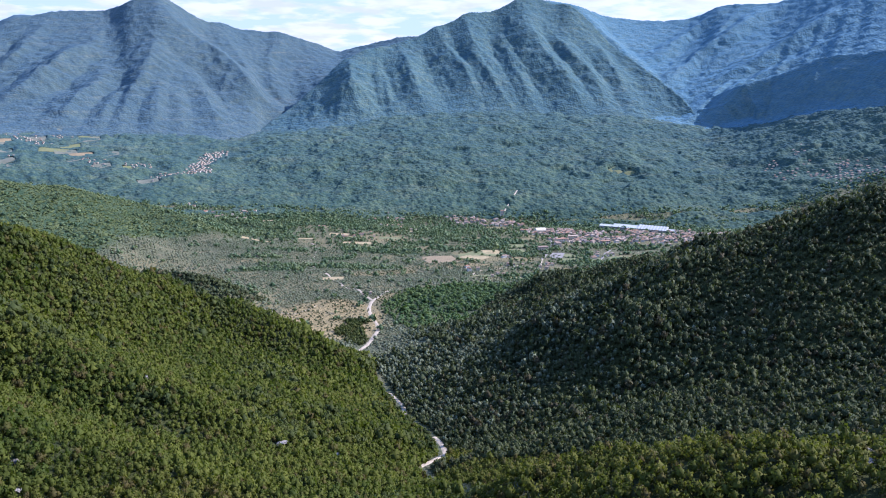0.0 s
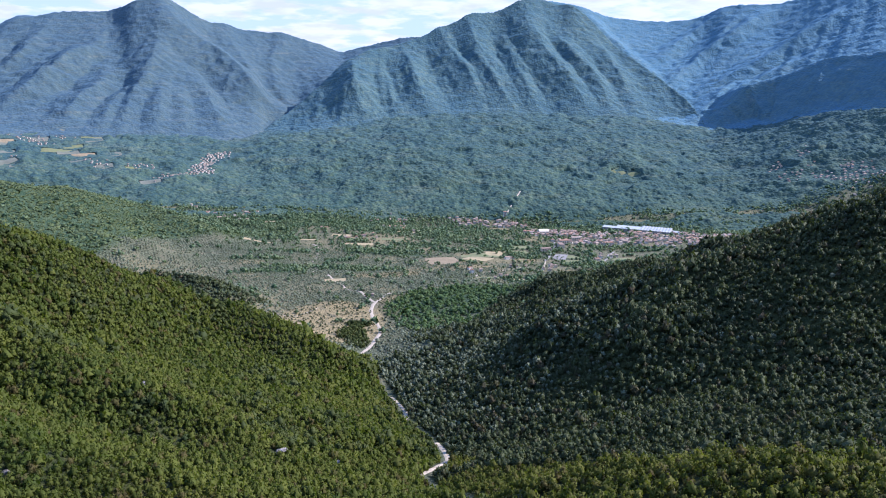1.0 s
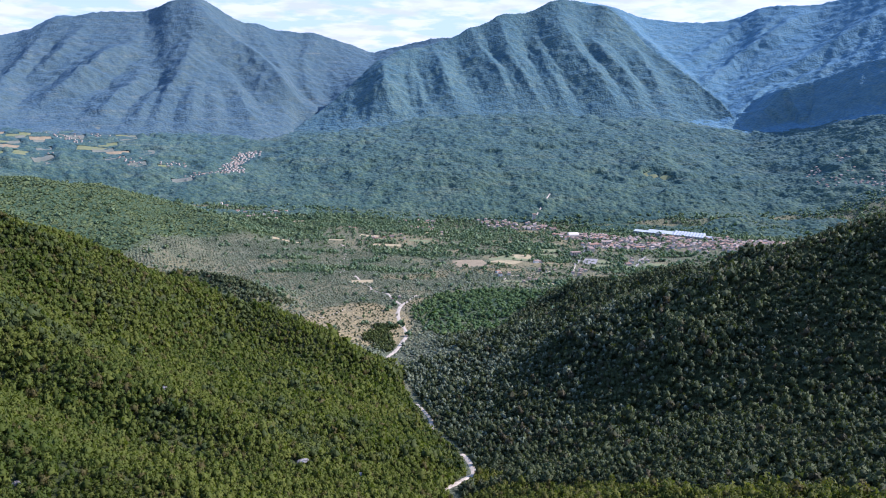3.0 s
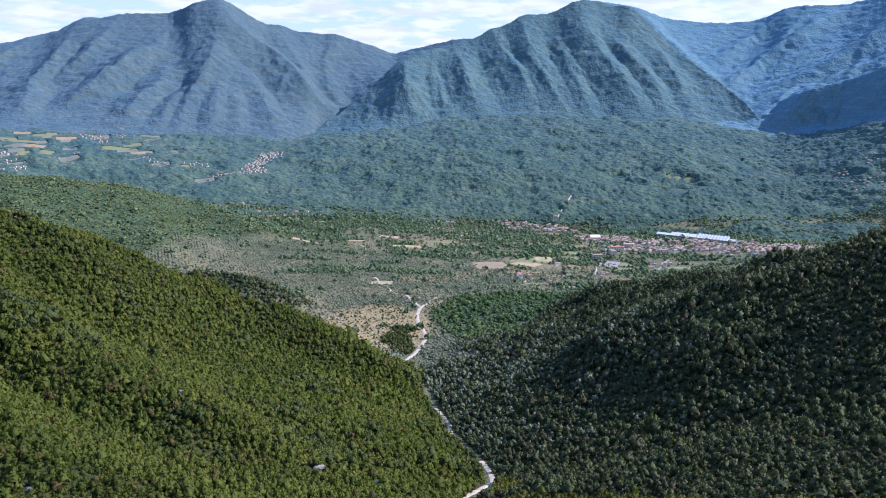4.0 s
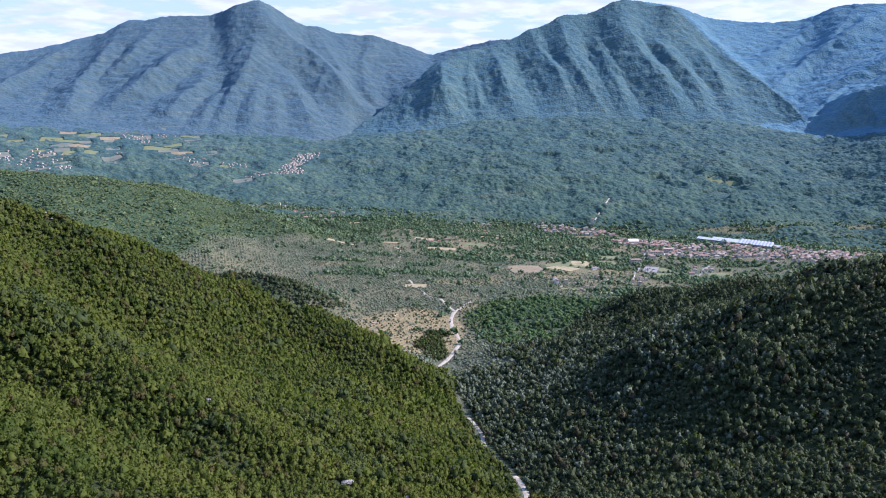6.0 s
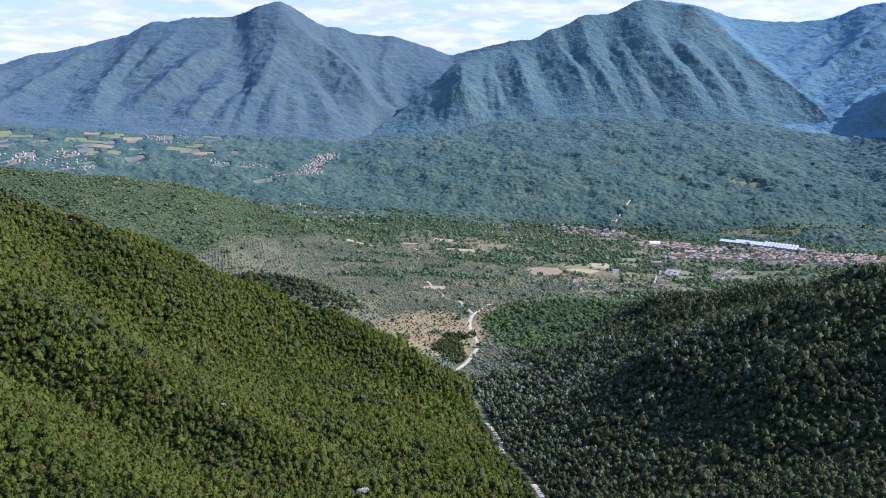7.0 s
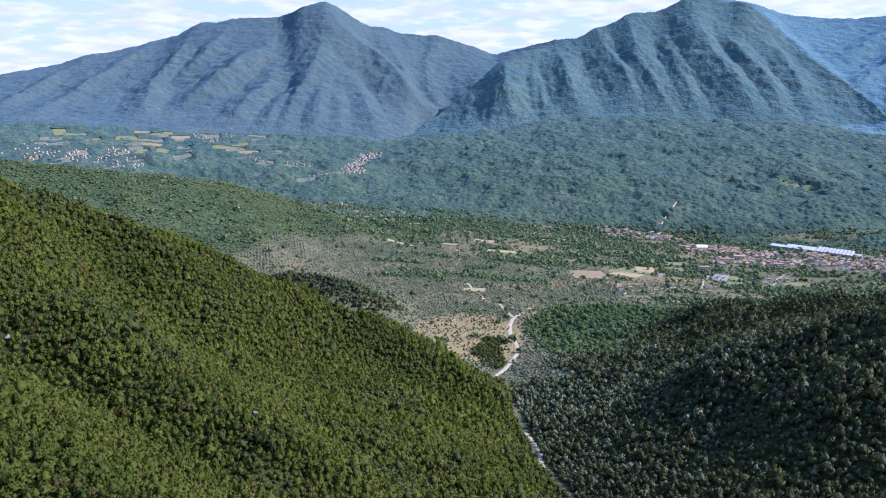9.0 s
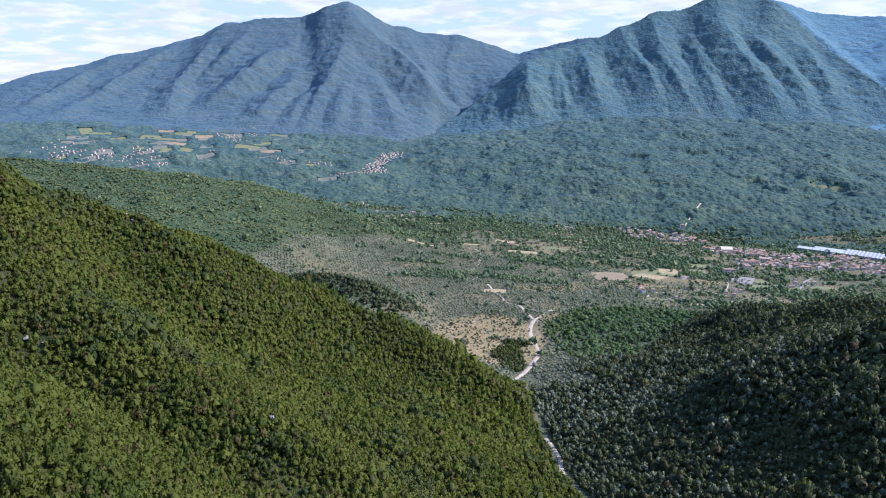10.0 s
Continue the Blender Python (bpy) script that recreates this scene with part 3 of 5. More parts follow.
PANE = plain_material("window_glass", (0.03, 0.035, 0.04), (0.05, 0.055, 0.06), 1.0, 0.15, 0.0)
SHUTTER = varied_material("painted_wood", [(0.10, 0.16, 0.10), (0.16, 0.10, 0.06), (0.22, 0.20, 0.17)], 0.6)


# ---- mesh makers ----
def mesh_from(name, verts, faces, mats=(), smooth=False):
    """A mesh from arrays of corners and of equal-sided faces."""
    me = bpy.data.meshes.new(name)
    verts, faces = np.asarray(verts, np.float32), np.asarray(faces, np.int32)
    n, k = faces.shape
    me.vertices.add(len(verts))
    me.vertices.foreach_set("co", verts.ravel())
    me.loops.add(n * k)
    me.loops.foreach_set("vertex_index", faces.ravel())
    me.polygons.add(n)
    me.polygons.foreach_set("loop_start", np.arange(0, n * k, k, dtype=np.int32))
    me.polygons.foreach_set("use_smooth", np.full(n, smooth))
    for m in mats:
        me.materials.append(m)
    me.update(calc_edges=True)
    return me


def point_value(me, name, values):
    me.attributes.new(name, "FLOAT", "POINT").data.foreach_set("value", np.asarray(values, np.float32))


def polar_grid(angles, radii, cx=0.0, cy=-40.0):
    a, r = np.meshgrid(np.radians(angles), radii, indexing="ij")
    x, y = cx + r * np.sin(a), cy + r * np.cos(a)
    na, nr = a.shape
    i, j = np.meshgrid(np.arange(na - 1), np.arange(nr - 1), indexing="ij")
    q = i * nr + j
    faces = np.stack([q, q + 1, q + nr + 1, q + nr], -1).reshape(-1, 4)
    return x.ravel(), y.ravel(), faces


def drop_loose(verts, faces):
    used = np.zeros(len(verts), bool)
    used[faces] = True
    return verts[used], (np.cumsum(used) - 1)[faces]


# ---- what covers the land ----
def oval(x, y, cx, cy, rx, ry, turn=0.0, wobble=0.35):
    """Inside an uneven oval patch: 1 at its heart, 0 outside."""
    c, s = math.cos(radians(turn)), math.sin(radians(turn))
    u, v = ((x - cx) * c + (y - cy) * s) / rx, (-(x - cx) * s + (y - cy) * c) / ry
    d = np.sqrt(u * u + v * v) + wobble * fbm(x, y, (rx + ry) * 0.45, 3, int(abs(cx) + abs(cy)))
    return step(1.08, 0.95, d)


WOODS = [(-5, 850, 62, 125, -14), (-270, 1160, 55, 14, 10), (-165, 1165, 45, 16, -15), (-155, 1390, 50, 24, 0), (-195, 1250, 30, 14, 0), (70, 960, 70, 45, 20), (-345, 850, 105, 34, 2),
         (-300, 1330, 60, 14, 25), (-100, 1360, 60, 20, -10), (60, 1420, 70, 30, 10), (130, 1500, 60, 60, 0), (-60, 1480, 50, 30, 30), (160, 1330, 40, 22, 0),
         (150, 1080, 50, 30, 20), (320, 1230, 90, 26, -10), (-480, 1560, 160, 50, -20), (-150, 1720, 170, 50, 0), (330, 1460, 36, 18, 10), (-330, 1850, 300, 70, 0),
         (640, 1600, 90, 60, 0), (20, 1640, 70, 60, 0),
         (-150, 1153, 88, 18, -4), (-278, 1118, 58, 16, 25), (-130, 1352, 70, 22, -15), (-340, 1215, 50, 16, 20),
         (430, 1850, 190, 46, -6), (740, 1790, 210, 95, 0), (650, 1700, 60, 40, 0), (300, 1795, 60, 26, 10)]
DRY = [(-135, 780, 66, 100, 15, 0.95), (-60, 860, 30, 60, 0, 0.7), (-5, 1255, 52, 42, 8, 0.5), (85, 1265, 40, 34, 8, 0.5),
       (60, 1190, 34, 12, 0, 0.8), (150, 1290, 30, 26, 0, 0.7), (-90, 1090, 60, 26, 30, 0.6), (120, 1400, 30, 22, 0, 0.6),
       (40, 1350, 26, 18, 0, 0.6), (200, 1170, 40, 20, 0, 0.45), (-340, 1180, 50, 16, 10, 0.5), (-190, 1560, 60, 26, 0, 0.6)]


def parcels(x, y, size=52.0):
    """The patchwork of holdings: two random numbers for each, and the nearness of its border."""
    x, y = x + 9 * fbm(x, y, 80, 2, 201), y + 9 * fbm(x, y, 80, 2, 202)
    u, v = (0.94 * x + 0.34 * y) / size, (-0.34 * x + 0.94 * y) / (size * 1.15)
    iu, iv = np.floor(u), np.floor(v)
    d1, d2 = np.full(np.shape(u), 9.0), np.full(np.shape(u), 9.0)
    one, two = np.zeros(np.shape(u)), np.zeros(np.shape(u))
    for i in (-1, 0, 1):
        for j in (-1, 0, 1):
            ca, cb = iu + i, iv + j
            d = np.hypot(u - ca - 0.15 - 0.7 * lattice(ca, cb, 5), v - cb - 0.15 - 0.7 * lattice(ca, cb, 6))
            near = d < d1
            d2 = np.where(near, d1, np.minimum(d2, d))
            one, two = np.where(near, lattice(ca, cb, 7), one), np.where(near, lattice(ca, cb, 8), two)
            d1 = np.where(near, d, d1)
    return one, two, d2 - d1


def hill_wood(x, y):
    """The wooded slopes of the near hills: how far a place lies above the valley's floor."""
    base = np.interp(y, FLOOR_Y, FLOOR_Z)
    lift = np.where(y < 620, step(2, 4, np.abs(x - ravine_x(y))), step(0, 7, hills(x, y) - base) * step(2, 4, np.abs(x - ravine_x(y))))
    return np.where(y < 1000, lift, 0)


def upland_wood(x, y):
    edge = np.interp(y, (900, 1045, 1280, 1470, 1560, 1750), (-600, -555, -516, -410, -345, -330))
    return step(20, -20, x - edge + 25 * fbm(x, y, 90, 3, 91)) * step(900, 960, y) * step(1900, 1800, y)


def woods(x, y):
    w = np.maximum(hill_wood(x, y), upland_wood(x, y))
    for o in WOODS:
        w = np.maximum(w, oval(x, y, *o))
    far = step(1880, 1960, y + 50 * fbm(x, y, 260, 3, 95))
    glade = 0.9 * step(0.50, 0.62, fbm(x, y, 70, 4, 97) - 0.26 + 0.22 * step(2350, 2600, y) * step(-750, -1000, x) * step(3100, 2900, y))
    return np.maximum(w, far * (1 - glade))


def dry(x, y):
    one, two, edge = parcels(x, y)
    v = (0.30 * step(-0.2, 0.8, fbm(x, y, 130, 4, 101)) + np.where(one > 0.74, 0.34 - 0.2 * step(-150, -330, x), np.where(one < 0.25, 0.12, 0)) * step(0.02, 0.10, edge)) * step(640, 760, y)
    for o in DRY:
        v = np.maximum(v, oval(x, y, *o[:5], wobble=0.12) * o[5])
    return v


def town(x, y):
    """The streets of the town on the valley's floor."""
    a = oval(x, y, 125, 1885, 110, 34, -14, 0.2)
    b = oval(x, y, 270, 1690, 75, 60, 0, 0.2)
    c = oval(x, y, 470, 1590, 215, 120, 8, 0.2)
    return np.maximum(np.maximum(a, b), c)


# ---- ground and mountains ----
def build_ground():
    fine = np.arange(-64, 64.01, 0.45)
    coarse = np.arange(70, 290.1, 5)
    angles = np.concatenate([fine, coarse, [fine[0] + 360]])
    radii = np.concatenate([[1.0], np.geomspace(14, 4900, 380)])
    x, y, faces = polar_grid(angles, radii)
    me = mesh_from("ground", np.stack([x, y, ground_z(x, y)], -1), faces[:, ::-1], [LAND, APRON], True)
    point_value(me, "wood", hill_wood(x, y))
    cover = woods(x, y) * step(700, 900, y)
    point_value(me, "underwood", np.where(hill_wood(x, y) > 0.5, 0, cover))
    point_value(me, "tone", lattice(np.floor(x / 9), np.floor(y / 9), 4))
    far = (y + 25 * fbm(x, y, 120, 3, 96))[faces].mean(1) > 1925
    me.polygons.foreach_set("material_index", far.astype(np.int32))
    point_value(me, "dry", dry(x, y))
    tagged(new("ground", me), "dry grassy valley floor and wooded hill ground", "ground", kind="structure")


def build_mountain(name, zf, mat, a0, a1, fine, deep, r0, label):
    angles = np.arange(a0, a1, fine)
    radii = np.concatenate([np.arange(r0, 4250, deep), np.linspace(4260, 4880, 14)])
    x, y, faces = polar_grid(angles, radii, 0.0, 0.0)
    z, g = zf(x, y), ground_z(x, y)
    keep = (z > g - 25)[faces].any(1)
    v, f = drop_loose(np.stack([x, y, z], -1), faces[keep])
    lift, tone = canopy(v[:, 0], v[:, 1], 11.0, 301)
    v[:, 2] += 4.5 * lift + 2.5 * fbm(v[:, 0], v[:, 1], 30, 2, 305)
    me = mesh_from(name, v, f[:, ::-1], [mat], True)
    point_value(me, "tone", tone)
    tagged(new(name, me), label, "mountain", kind="structure")


build_ground()
build_mountain("mountain_left", left_z, WOODS_L, -50, -1, 0.09, 7.0, 2400, "broad wooded mountain, blue-green with haze, with gullied flanks")
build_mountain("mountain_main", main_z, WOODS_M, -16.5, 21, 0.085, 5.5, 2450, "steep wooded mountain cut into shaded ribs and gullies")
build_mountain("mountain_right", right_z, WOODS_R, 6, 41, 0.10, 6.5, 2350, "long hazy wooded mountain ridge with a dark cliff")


# ---- trees ----
def crown_shape(rng, leaves, leaf, core=1, squash=0.95, lobe_count=7, level=0.0):
    """A crown about 1 m in radius: leaf sprays on the lobes of an uneven mass round a small heart. Gives corners, triangles and soft normals."""
    lobes = rng.normal(0, 1, (lobe_count, 3))
    lobes /= np.linalg.norm(lobes, axis=1)[:, None]
    lobes *= rng.uniform(0.32, 0.62, (lobe_count, 1))
    c = lobes[rng.integers(0, lobe_count, leaves)]
    d = rng.normal(0, 1, (leaves, 3))
    d /= np.linalg.norm(d, axis=1)[:, None]
    p = c + d * rng.uniform(0.30, 0.52, (leaves, 1))
    n = d + rng.normal(0, 0.5, (leaves, 3)) + (0, 0, level)
    n /= np.linalg.norm(n, axis=1)[:, None]
    u = np.cross(n, rng.normal(0, 1, (leaves, 3)))
    u /= np.linalg.norm(u, axis=1)[:, None]
    w = np.cross(n, u)
    s = leaf * rng.uniform(0.7, 1.35, (leaves, 1))
    spray = np.stack([p - u * s - w * s * 0.5, p + u * s - w * s * 0.6, p + w * s * 1.1], 1)
    out = p / np.maximum(np.linalg.norm(p, axis=1), 0.05)[:, None]
    soft = 0.80 * out + 0.40 * d + 0.22 * n + rng.normal(0, 0.08, (leaves, 3))
    verts, tris, normals = spray.reshape(-1, 3), np.arange(leaves * 3).reshape(-1, 3), np.repeat(soft, 3, axis=0)
    bm = bmesh.new()
    if core:
        bmesh.ops.create_icosphere(bm, subdivisions=1, radius=0.54)
    else:
        for k in ((1, 0, 0), (0, 1, 0), (-1, 0, 0), (0, -1, 0), (0, 0, 1)):
            bm.verts.new(Vector(k) * 0.66)
        bm.verts.ensure_lookup_table()
        for k in range(4):
            bm.faces.new([bm.verts[k], bm.verts[(k + 1) % 4], bm.verts[4]])
    bm.verts.index_update()
    cv = np.array([v.co[:] for v in bm.verts])
    ct = np.array([[v.index for v in f.verts] for f in bm.faces])
    bm.free()
    if level:
        return verts * (1, 1, squash), tris, normals / np.linalg.norm(normals, axis=1)[:, None]
    normals = np.concatenate([normals, cv / np.linalg.norm(cv, axis=1)[:, None]])
    cv = cv * rng.uniform(0.75, 1.25, (len(cv), 1))
    tris = np.concatenate([tris, ct + len(verts)])
    verts = np.concatenate([verts, cv]) * (1, 1, squash)
    return verts, tris, normals / np.linalg.norm(normals, axis=1)[:, None]


def soft_normals(me, normals):
    me.normals_split_custom_set_from_vertices(np.asarray(normals, np.float32))


def scatter(x0, x1, y0, y1, gap, seed, stray=0.46):
    rng = np.random.default_rng(seed)
    x, y = np.meshgrid(np.arange(x0, x1, gap), np.arange(y0, y1, gap))
    x = x + (np.arange(x.shape[0]) % 2)[:, None] * gap / 2
    x = (x + rng.uniform(-stray, stray, x.shape) * gap).ravel()
    y = (y + rng.uniform(-stray, stray, y.shape) * gap).ravel()
    return x, y, rng


def sight(x, y, wide=52, extra=0.0):
    """Within the wedge of land that lies before the flight."""
    a = np.degrees(np.arctan2(x, y + 60))
    return (a > -wide - extra) & (a < wide - 8)


def plant(name, x, y, size, mat, label, rng, shapes, lift=0.7, category="woods", stretch=(1.0, 1.6), patch=60, odd=0.26, land=None, upward=0.0):
    """One mesh of many trees, each a turned and scaled crown standing at the land's height."""
    z = (land or ground_z)(x, y)
    kind = rng.integers(0, len(shapes), len(x))
    turn = rng.uniform(0, 2 * np.pi, len(x))
    tall = rng.uniform(*stretch, len(x))
    tint = np.clip(rng.normal(0.28, odd, len(x)) + 0.32 * fbm(x, y, patch, 3, 131), 0, 1)
    vs, ts, tv, ns, base = [], [], [], [], 0
    for k, (v, t, nv) in enumerate(shapes):
        i = np.nonzero(kind == k)[0]
        if not len(i):
            continue
        c, s = np.cos(turn[i])[:, None], np.sin(turn[i])[:, None]
        r = size[i][:, None]
        p = np.stack([(v[:, 0] * c - v[:, 1] * s) * r + x[i][:, None], (v[:, 0] * s + v[:, 1] * c) * r + y[i][:, None],
                      (v[:, 2] + lift) * tall[i][:, None] * r + z[i][:, None]], -1)
        vs.append(p.reshape(-1, 3))
        ts.append((t[None] + (np.arange(len(i)) * len(v))[:, None, None] + base).reshape(-1, 3))
        tv.append(np.repeat(tint[i], len(v)))
        ns.append(np.stack([nv[:, 0] * c - nv[:, 1] * s, nv[:, 0] * s + nv[:, 1] * c, nv[:, 2] + 0 * c], -1).reshape(-1, 3))
        base += len(i) * len(v)
    if upward:
        zf, e = land or ground_z, 12.0
        slope = np.stack([zf(x - e, y) - zf(x + e, y), zf(x, y - e) - zf(x, y + e), np.full(len(x), 2 * e)], -1)
        slope /= np.linalg.norm(slope, axis=1)[:, None]
        lie = np.concatenate([np.repeat(slope[kind == k], len(shapes[k][0]), axis=0) for k in range(len(shapes)) if (kind == k).any()])
        ns = [np.concatenate(ns) * (1 - upward) + lie * upward]
    me = mesh_from(name, np.concatenate(vs), np.concatenate(ts), [mat], True)
    point_value(me, "tint", np.concatenate(tv))
    soft_normals(me, np.concatenate(ns))
    return tagged(new(name, me), label, category, kind="stuff")


FIELDS = [(-4, 1262, 60, 90, 8, "TILLED"), (62, 1296, 54, 42, -30, "STRAW"), (82, 1346, 66, 44, -24, "MEADOW"), (-168, 1032, 34, 24, 10, "STRAW"), (238, 1271, 30, 44, -10, "MEADOW"),
          (62, 1330, 60, 30, 0, "MEADOW"), (100, 1370, 36, 60, 6, "STRAW"), (150, 1400, 40, 34, 4, "MEADOW"), (40, 1420, 40, 26, 0, "STRAW"), (165, 1460, 44, 40, 0, "MEADOW"),
          (250, 1330, 26, 40, 10, "MEADOW"), (285, 1290, 40, 24, 0, "MEADOW"), (345, 1310, 44, 30, 8, "MEADOW"), (-185, 1470, 60, 28, 6, "STRAW"), (-120, 1560, 50, 26, 0, "MEADOW"),
          (-240, 1590, 46, 24, 0, "STRAW"), (-60, 1620, 40, 24, -6, "MEADOW"), (-445, 1760, 46, 22, 0, "STRAW"), (-470, 1850, 36, 22, 0, "MEADOW"), (70, 1085, 40, 14, 10, "MEADOW"),
          (120, 1075, 24, 16, 10, "STRAW"), 
          (180, 1110, 30, 22, 0, "TILLED"), (-95, 1690, 44, 24, 0, "STRAW"), (20, 1700, 40, 20, 0, "MEADOW"), (-300, 1500, 40, 18, 0, "STRAW"), (-390, 1420, 60, 14, 8, "STRAW")]
FIELD_RNG = np.random.default_rng(77)
for cx, cy, w, d in ((-1636, 2431, 40, 26), (-1538, 2353, 34, 30), (-1526, 2408, 30, 24), (-1526, 2147, 46, 40), (-1521, 2263, 40, 26), (-1412, 2249, 44, 30), (-1361, 2158, 60, 40), (-1535, 2321, 30, 26), (-1108, 2350, 34, 50), (-1574, 2116, 50, 36),
                     (-1655, 2025, 60, 50), (-1085, 2214, 50, 34), (-1655, 1946, 60, 40), (-907, 2130, 60, 36), (-1492, 1987, 60, 40), (564, 2262, 30, 40), (604, 2239, 24, 26), (-860, 2190, 36, 30), (-1000, 2236, 50, 26), (-1180, 2250, 60, 26)):
    FIELDS.append((cx, cy, w, d, FIELD_RNG.uniform(25, 50), FIELD_RNG.choice(["HAZED_FIELD", "MEADOW", "HAZED_FIELD"])))
for _ in range(34):
    a, r = radians(FIELD_RNG.uniform(-43, -26)), FIELD_RNG.uniform(2480, 2860)
    FIELDS.append((r * math.sin(a), r * math.cos(a), FIELD_RNG.uniform(30, 75), FIELD_RNG.uniform(22, 46), -math.degrees(a) + FIELD_RNG.uniform(-15, 15), FIELD_RNG.choice(["HAZED_FIELD", "MEADOW", "TILLED", "MEADOW", "HAZED_FIELD"])))
# settlements at the foot of the mountains: places about which the houses gather
VILLAGE = [(-811, 2241), (-798, 2275), (-819, 2298), (-809, 2330), (-809, 2365), (-812, 2390), (-809, 2407), (-803, 2439), (-788, 2456), (-777, 2266)]
ROADSIDE = [(-1018, 2256), (-992, 2263), (-962, 2263), (-855, 2203), (-1135, 2240), (-1110, 2234), (-918, 2164), (-883, 2166), (-767, 2480)]
UPPER = [(-1400, 2386), (-1376, 2377), (-1341, 2452), (-1318, 2446), (-1457, 2386), (-1419, 2391), (-1359, 2366), (-1371, 2213), (-1425, 2017)]
WESTERN = [(-1766, 1943), (-1745, 1967), (-1730, 1987), (-1661, 1967), (-1645, 1986), (-1625, 2014), (-1580, 2009), (-1580, 2080), (-1525, 2032), (-1455, 2030), (-1800, 2000), (-1850, 1960)]
EASTERN = [(1028, 2082), (1073, 2073), (1102, 2035), (1130, 1997), (1168, 2012), (1208, 2030), (1156, 1944), (1192, 1969), (1037, 2176), (1187, 2051), (1250, 1980), (1280, 1940), (1113, 2201)]


def open_ground(x, y):
    """0 on the fields and in the villages at the foot of the mountains, 1 well away from them."""
    clear = np.ones(np.shape(x))
    for cx, cy, w, d, turn, kind in FIELDS:
        if cy > 1850 or abs(cx) > 900:
            clear = np.minimum(clear, step(0.5, 1.0, np.hypot(x - cx, y - cy) / (0.55 * (w + d))))
    for line in (VILLAGE, ROADSIDE, UPPER, WESTERN, EASTERN):
        for cx, cy in line:
            clear = np.minimum(clear, step(14, 52, np.hypot(x - cx, y - cy)))
    for cx, cy in ((177, 1948), (190, 1987), (203, 2026), (216, 2063), (228, 2100)):
        clear = np.minimum(clear, 0.45 + 0.55 * step(6, 16, np.hypot((x - cx) * 1.6, (y - cy) * 0.7)))
    return clear


def off_fields(x, y):
    clear = np.ones(len(x), bool)
    for cx, cy, w, d, turn, kind in FIELDS:
        c, s = math.cos(radians(turn)), math.sin(radians(turn))
        u, v = (x - cx) * c + (y - cy) * s, -(x - cx) * s + (y - cy) * c
        clear &= (np.abs(u) > w / 2) | (np.abs(v) > d / 2)
    return clear



def thin(rng, keep, *arrays):
    return [a[keep] for a in arrays]


shape_rng = np.random.default_rng(3)
BUSHES = [crown_shape(shape_rng, 64, 0.205, 0) for k in range(12)]
BUSHES_NEAR = [crown_shape(shape_rng, 88, 0.165, 0, 0.95, 9) for k in range(12)]
BUSHES_MID = [crown_shape(shape_rng, 34, 0.27, 0) for k in range(12)]
TREES = [crown_shape(shape_rng, 84, 0.20, 0, 1.0, 9) for k in range(12)]
TREES_MID = [crown_shape(shape_rng, 44, 0.27, 0, 1.0, 8) for k in range(12)]
SMALL = [crown_shape(shape_rng, 20, 0.36, 0) for k in range(8)]
SPECKS = [crown_shape(shape_rng, 8, 0.5, 0) for k in range(8)]
ROCKS = [(-131, 192, 4), (-125, 188, 3), (-120, 176, 4), (-138, 303, 5), (-145, 322, 4), (-104, 312, 5), (-74, 291, 8), (-62, 302, 5), (-50, 300, 6), (99, 144, 4), (104, 152, 3),
         (-239, 284, 3.5), (-233, 287, 3), (-230, 272, 4), (-311, 439, 7), (-303, 436, 4), (-283, 352, 4), (-300, 371, 4), (-296, 395, 3.5), (-84, 336, 3)]


def off_rocks(x, y):
    clear = np.ones(len(x), bool)
    for rx, ry, r in ROCKS:
        clear &= np.hypot(x - rx, y - ry + 0.3 * r) > r * 0.55
    return clear


def near_limit(x, y):
    """The stretch of hillside nearest the flight, whose trees stand singly."""
    return (y < 215) & (y > 90) & (x > -120) & (x < 150)


def left_of_ravine(x, y):
    return x < ravine_x(y)


def on_hump(x, y):
    return spur(HUMP, x, y, 0.62, 14, 0.52) > ground_z(x, y) - 12


BRIGHT_WOOD = (-5, 850, 62, 125, -14)


def behind(points, x, y, side_sign, far):
    """Further than that down the far side of a ridge."""
    d, zc, arc, side = along(points, x, y)
    return (side * side_sign > 0) & (d > far)


def plant_scrub(y0, y1, gap, shapes, seed):
    x, y, rng = scatter(-480, 60, y0, y1, gap, seed)
    keep = left_of_ravine(x, y) & (rng.uniform(0, 1, len(x)) < hill_wood(x, y)) & sight(x, y, 45) & ~near_limit(x, y)
    keep &= (np.abs(x - ravine_x(y)) > 3.0) & off_rocks(x, y) & ~behind(HILL_LEFT, x, y, -1, 26)
    x, y = thin(rng, keep, x, y)
    dark = rng.uniform(-0.6, 0.6, len(x)) + 0.8 * fbm(x, y, 40, 3, 15) > 0.72
    size = (rng.gamma(8, 0.165, len(x)) + 0.6) * (gap / 2.5) ** 0.6 * (1 + 0.25 * fbm(x, y, 30, 2, 16))
    plant("oak_scrub", x[~dark], y[~dark], size[~dark], OAK_LEAF, "dense sunlit yellow-green oak scrub on the hillside", rng, shapes, 0.65, "woods", (1.05, 1.65), 40, 0.32, None, 0.12)
    plant("holm_oak_scrub", x[dark], y[dark], size[dark] * 1.3, SCRUB_LEAF, "darker evergreen bushes among oak scrub", rng, shapes)


